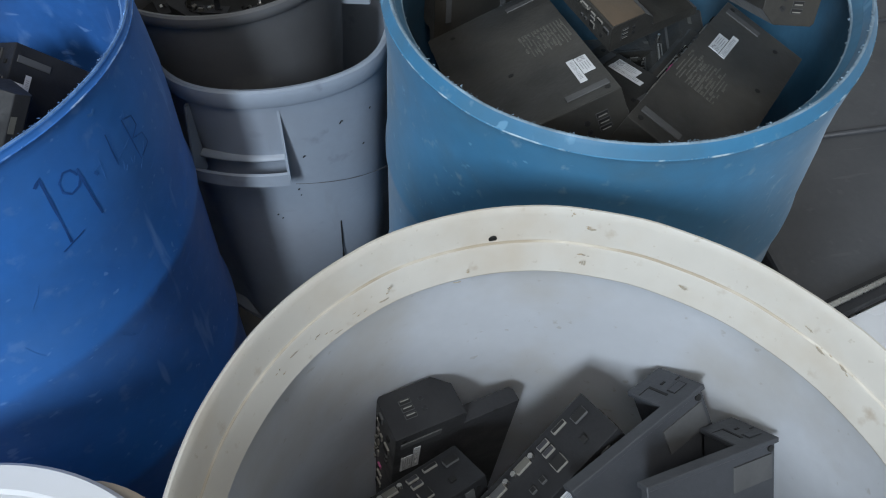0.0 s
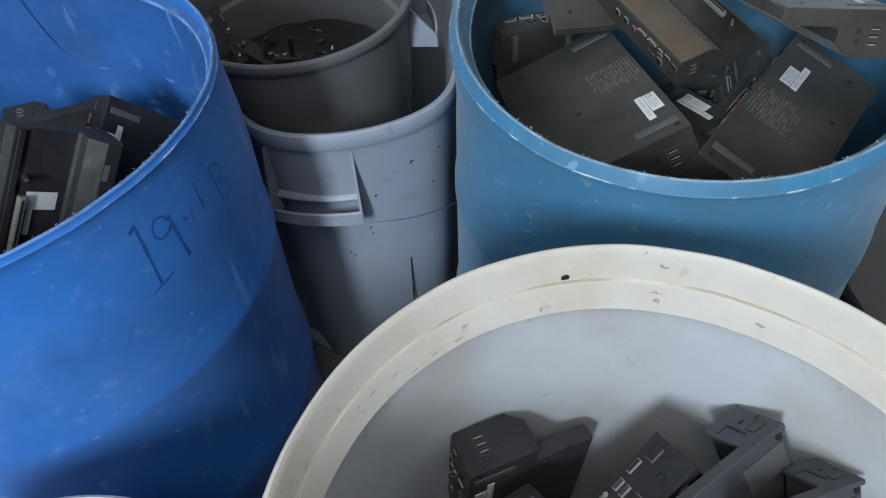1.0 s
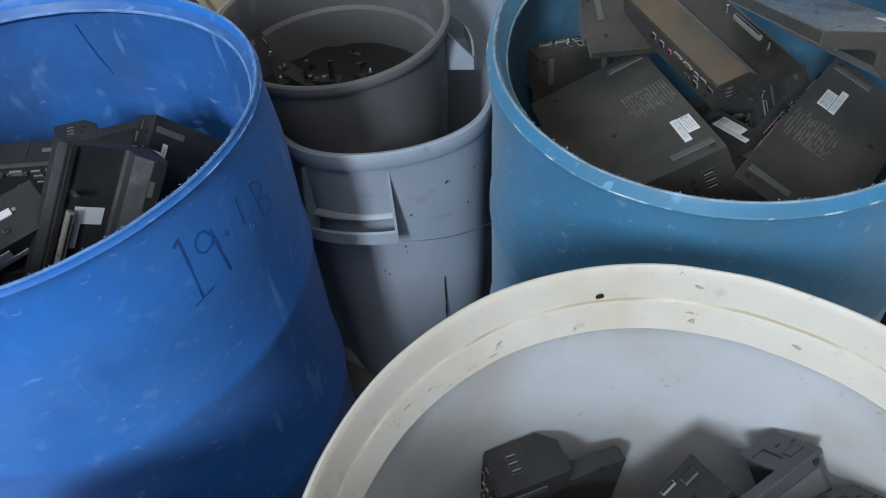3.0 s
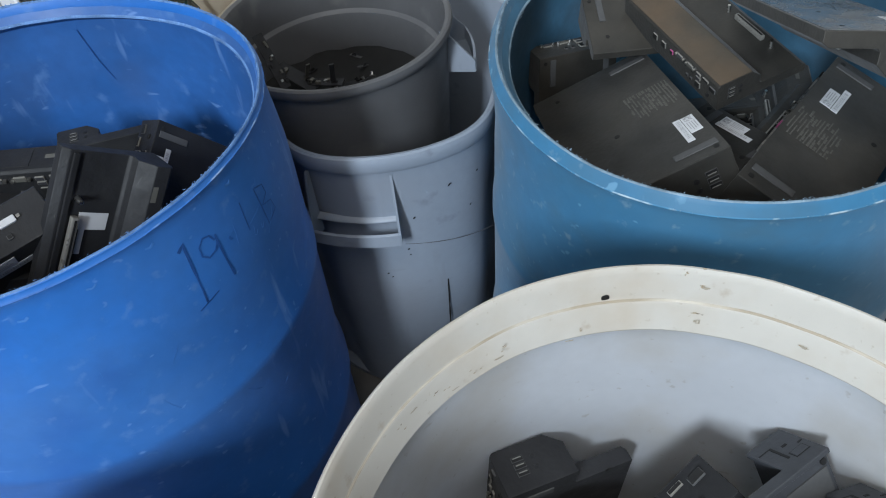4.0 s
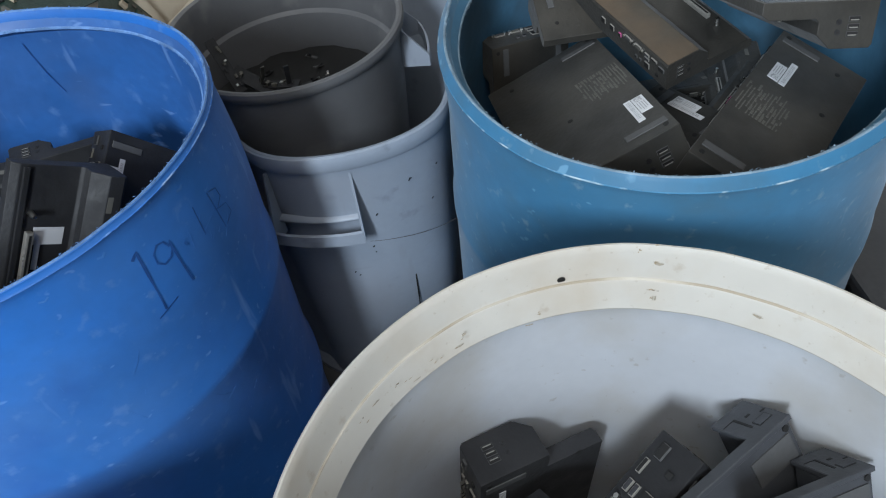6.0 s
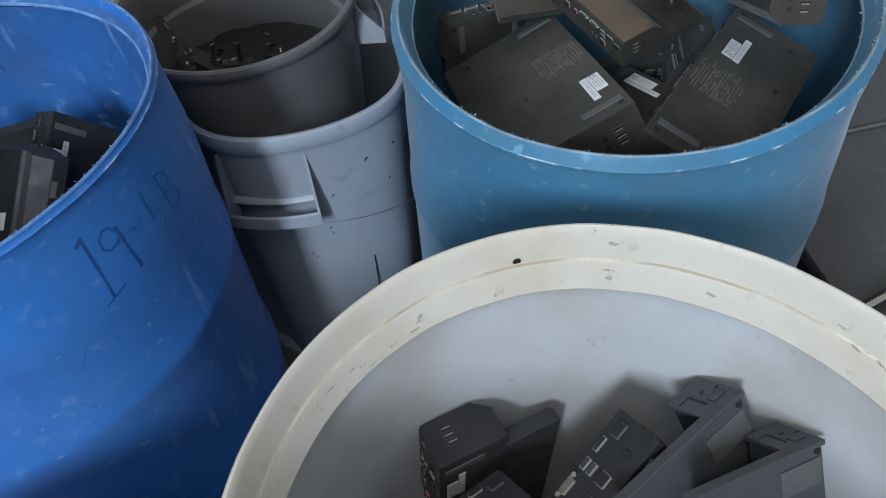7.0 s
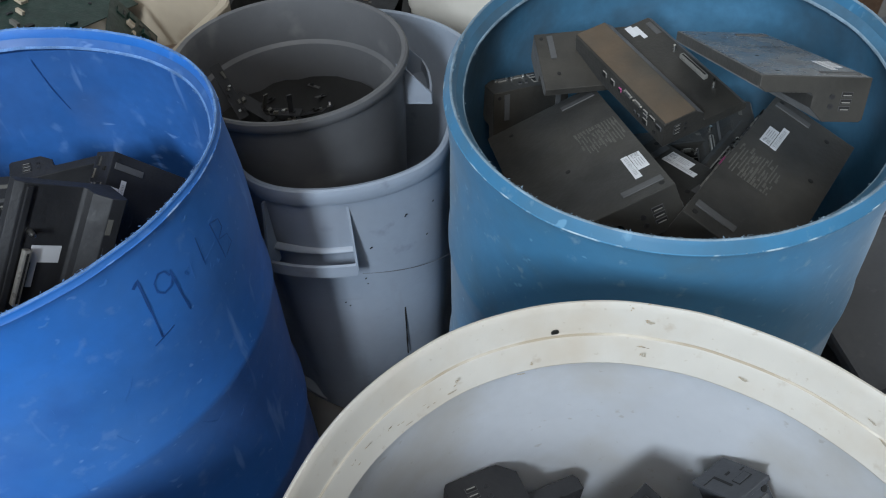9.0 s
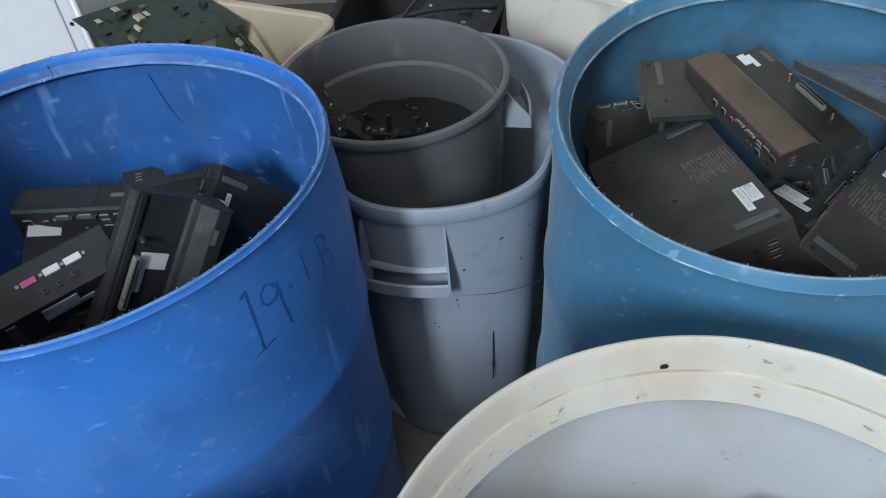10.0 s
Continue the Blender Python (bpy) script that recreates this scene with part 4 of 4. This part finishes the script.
# ---- behind the drums ----
def open_bin(name, label, category, m, w, l, h, taper, mat, rim=0.016, t=0.004, r=0.03, z_floor=0.02):
    """A tapered rectangular tub with rounded corners and a turned-out rim; w along x, l along y."""
    d = thing(name, label, category, m)

    def loop(bm, dx, z, ex):
        out = []
        for cx, cy, a0 in ((1, 1, 0), (-1, 1, 90), (-1, -1, 180), (1, -1, 270)):
            for k in range(5):
                a = radians(a0 + 22.5 * k)
                rr = r + ex
                out.append(bm.verts.new((cx * (w / 2 + dx - r) + rr * math.cos(a), cy * (l / 2 + dx - r) + rr * math.sin(a), z)))
        return out
    bm = bmesh.new()
    secs = [(-taper, 0, 0), (0, h - 0.022, 0), (0, h - 0.020, rim), (0, h - 0.004, rim + 0.001), (0, h, rim - 0.003), (0, h, 0.0), (0, h - 0.004, -t), (-taper, z_floor, -t)]
    bm.free()

    def band(name, a, b, cap, label=""):
        bm = bmesh.new()
        loops = [loop(bm, *q) for q in secs[a:b]]
        n = len(loops[0])
        for lo, hi in zip(loops, loops[1:]):
            for i in range(n):
                bm.faces.new((lo[i], lo[(i + 1) % n], hi[(i + 1) % n], hi[i]))
        if cap:
            bm.faces.new(loops[cap - 1] if cap == 2 else loops[0][::-1])
        if b - a > 4:
            bmesh.ops.recalc_face_normals(bm, faces=bm.faces)
        part(name, smooth(bm, 40), mat, d, label)
    band("outside_wall", 0, 2, 1)
    band("rim", 1, 7, 0, "turned-out rim")
    band("inside_wall", 6, 8, 2)
    return d


open_bin("cream_bin", "dirty cream plastic bin filled with green circuit boards", "bin", pose(-0.612, 1.295, 0, 0, 0, -19.5), 0.335, 0.345, 0.74, 0.03, M_CREAM)
open_bin("black_crate", "black plastic crate with dark boards and loose cables", "crate", pose(-0.255, 1.76, 0, 0, 0, -4), 0.40, 0.52, 0.60, 0.02, M_HOLE)
open_bin("tall_cream_bin", "tall dusty cream plastic bin behind the drums", "bin", pose(-0.08, 1.60, 0, 0, 0, -40) @ pose(0.23, 0.17, 0), 0.44, 0.34, 0.765, 0.02, M_CREAM_PALE, 0.01)


def circuit_board(m, sx, sy, mat, label, seed, n=18):
    d = thing("circuit_board", label, "circuit board", m, "loose circuit boards")
    rng = random.Random(seed)
    part("board", boxed(-sx / 2, sx / 2, -sy / 2, sy / 2, 0, 0.0018), mat, d)
    for _ in range(n):
        w, l, h = rng.uniform(0.004, 0.02), rng.uniform(0.004, 0.018), rng.uniform(0.002, 0.009)
        x, y = rng.uniform(-sx / 2 + 0.01, sx / 2 - 0.02), rng.uniform(-sy / 2 + 0.01, sy / 2 - 0.02)
        part("component", boxed(x, x + w, y, y + l, 0.0017, 0.0018 + h, 0.0004), rng.choice((M_BLACK, M_BLACK, M_BLACK, M_STEEL, M_BOARD, M_BOARD, M_PRINT, M_CREAM)), d)
    return d


circuit_board(pose(-0.715, 1.36, 0.765, 20, 10, 64), 0.28, 0.17, M_BOARD, "green circuit board lying over the bin's edge", 1, 24)
circuit_board(pose(-0.575, 1.34, 0.70, 12, 62, 20), 0.12, 0.14, M_BOARD, "green circuit board with a metal slot bracket", 2, 16)
circuit_board(pose(-0.52, 1.30, 0.68, -15, 8, 25), 0.16, 0.14, M_BROWN, "brown circuit board in the cream bin", 3, 14)
circuit_board(pose(-0.62, 1.24, 0.64, 4, -6, 60), 0.22, 0.18, M_BOARD, "green circuit board deep in the bin", 4, 16)
circuit_board(pose(-0.60, 1.31, 0.58, 0, 0, 10), 0.24, 0.24, M_BROWN, "brown circuit board at the bottom of the pile", 5, 10)
circuit_board(pose(-0.26, 1.62, 0.55, 12, -8, 15), 0.20, 0.16, M_BLACK, "black circuit board in a crate", 6, 18)
circuit_board(pose(-0.36, 1.66, 0.57, -25, 18, 55), 0.10, 0.07, M_BOARD, "small circuit board with pale sockets", 7, 12)
circuit_board(pose(-0.18, 1.82, 0.52, 5, 5, 80), 0.26, 0.20, M_BLACK, "dark circuit board in the crate", 8, 18)
circuit_board(pose(-0.26, 1.74, 0.44, 0, 0, 8), 0.34, 0.44, M_HOLE, "large dark circuit board under the others", 9, 14)


def cable(points, r, mat, label):
    d = tagged(part("cable", tube(points, r), mat), label, "cable", "loose cables")
    return d


def arc(p, q, lift, n=14):
    p, q = Vector(p), Vector(q)
    return [p.lerp(q, i / n) + Vector((0, 0, lift * math.sin(math.pi * i / n))) for i in range(n + 1)]


cable(arc((-0.44, 1.55, 0.60), (-0.08, 1.70, 0.60), 0.03), 0.006, M_CABLE, "thick black cable lying over a crate")
cable(arc((-0.33, 1.52, 0.605), (-0.12, 1.92, 0.60), 0.05), 0.004, M_CABLE, "thin black cable in a crate")
cable(arc((-0.40, 1.60, 0.585), (-0.15, 1.58, 0.585), 0.02), 0.003, M_PRINT, "thin grey cable in a crate")
bm = boxed(-0.035, 0.035, -0.006, 0.006, -0.002, 0.002, 0.001)
st = tagged(part("plastic_strip", bm, M_LABEL), "small white plastic strip on the crate's edge", "plastic strip")
st.matrix_world = pose(-0.375, 1.535, 0.605, 0, -6, 38)

# white enamelled cabinet with a seam and a screw hole
cab = thing("white_cabinet", "white enamelled appliance cabinet with a rounded edge", "appliance", pose(-0.838, 1.30, 0, 0, 0, 8))
part("case", boxed(-0.62, 0.0, 0.0, 0.55, 0.03, 1.05, 0.018), M_GLOSSW, cab)
part("front_panel", boxed(-0.60, -0.035, -0.005, 0.003, 0.06, 1.02, 0.004), M_GLOSSW, cab)
part("corner_trim", tube([(-0.004, -0.002, 0.05), (-0.004, -0.002, 1.03)], 0.006), M_GLOSSW, cab)
for z in (0.80, 0.55):
    ob = part("screw_hole", disc(0.004, 0.002), M_HOLE, cab)
    ob.matrix_local = pose(-0.024, 0.0, z, 90, 0, 0)
for x in (-0.55, -0.07):
    part("foot", boxed(x - 0.02, x + 0.02, 0.04, 0.08, 0.0, 0.032, 0.004), M_BLACK, cab)

# ---- to the east of the pale drum ----
lid = thing("storage_tote", "large dark grey plastic storage tote with a ribbed lid", "tote", pose(1.32, 1.35, 0, 0, 0, 6))
part("shell", boxed(-0.62, 0.60, -0.52, 0.62, 0.0, 0.24, 0.02), M_DARKBIN, lid)
part("lid", boxed(-0.65, 0.63, -0.55, 0.65, 0.235, 0.27, 0.01), M_DARKBIN, lid, "scuffed dark grey lid")
part("lid_rib", tube([(-0.62, -0.13, 0.271), (0.0, -0.12, 0.271), (0.60, -0.15, 0.271)], 0.007), M_MID, lid, "raised rib across the lid")
part("lid_rib", tube([(-0.62, 0.25, 0.271), (0.60, 0.24, 0.271)], 0.007), M_MID, lid)
pc = thing("computer_case", "metal computer case with a glossy black bezel lying flat", "computer case", pose(0.80, 0.36, 0.0, 0, 0, 22))
part("chassis", boxed(0.0, 0.42, 0.0, 0.33, 0.004, 0.29, 0.004), M_STEEL, pc)
part("cover", boxed(0.01, 0.41, 0.005, 0.325, 0.288, 0.294, 0.002), M_GLOSSW, pc, "pale grey painted cover with a screw hole")
ob = part("screw_hole", disc(0.005, 0.002), M_HOLE, pc)
ob.matrix_local = pose(0.05, 0.27, 0.2945)
part("bezel", boxed(-0.01, 0.43, 0.33, 0.37, 0.002, 0.31, 0.012), M_BLACK, pc, "glossy black front bezel")
part("chrome_edge", tube([(-0.008, 0.33, 0.25), (-0.006, 0.335, 0.295), (0.01, 0.345, 0.312), (0.08, 0.352, 0.314), (0.42, 0.352, 0.314)], 0.006), M_STEEL, pc, "shiny chrome edge trim")
box_c = open_bin("cardboard_box", "brown cardboard box with circuit boards behind the drum", "box", pose(0.86, 1.62 + 0.45, 0, 0, 0, 12), 0.70, 0.40, 0.62, 0.0, M_BROWN, 0.001, 0.005, 0.008)
circuit_board(pose(0.80, 2.02, 0.60, 10, 6, 20), 0.30, 0.22, M_BOARD, "green circuit board in a cardboard box", 11, 20)
circuit_board(pose(0.86, 2.07, 0.40, 0, 0, 12), 0.5, 0.3, M_BOARD, "green circuit board under another in the box", 12, 10)
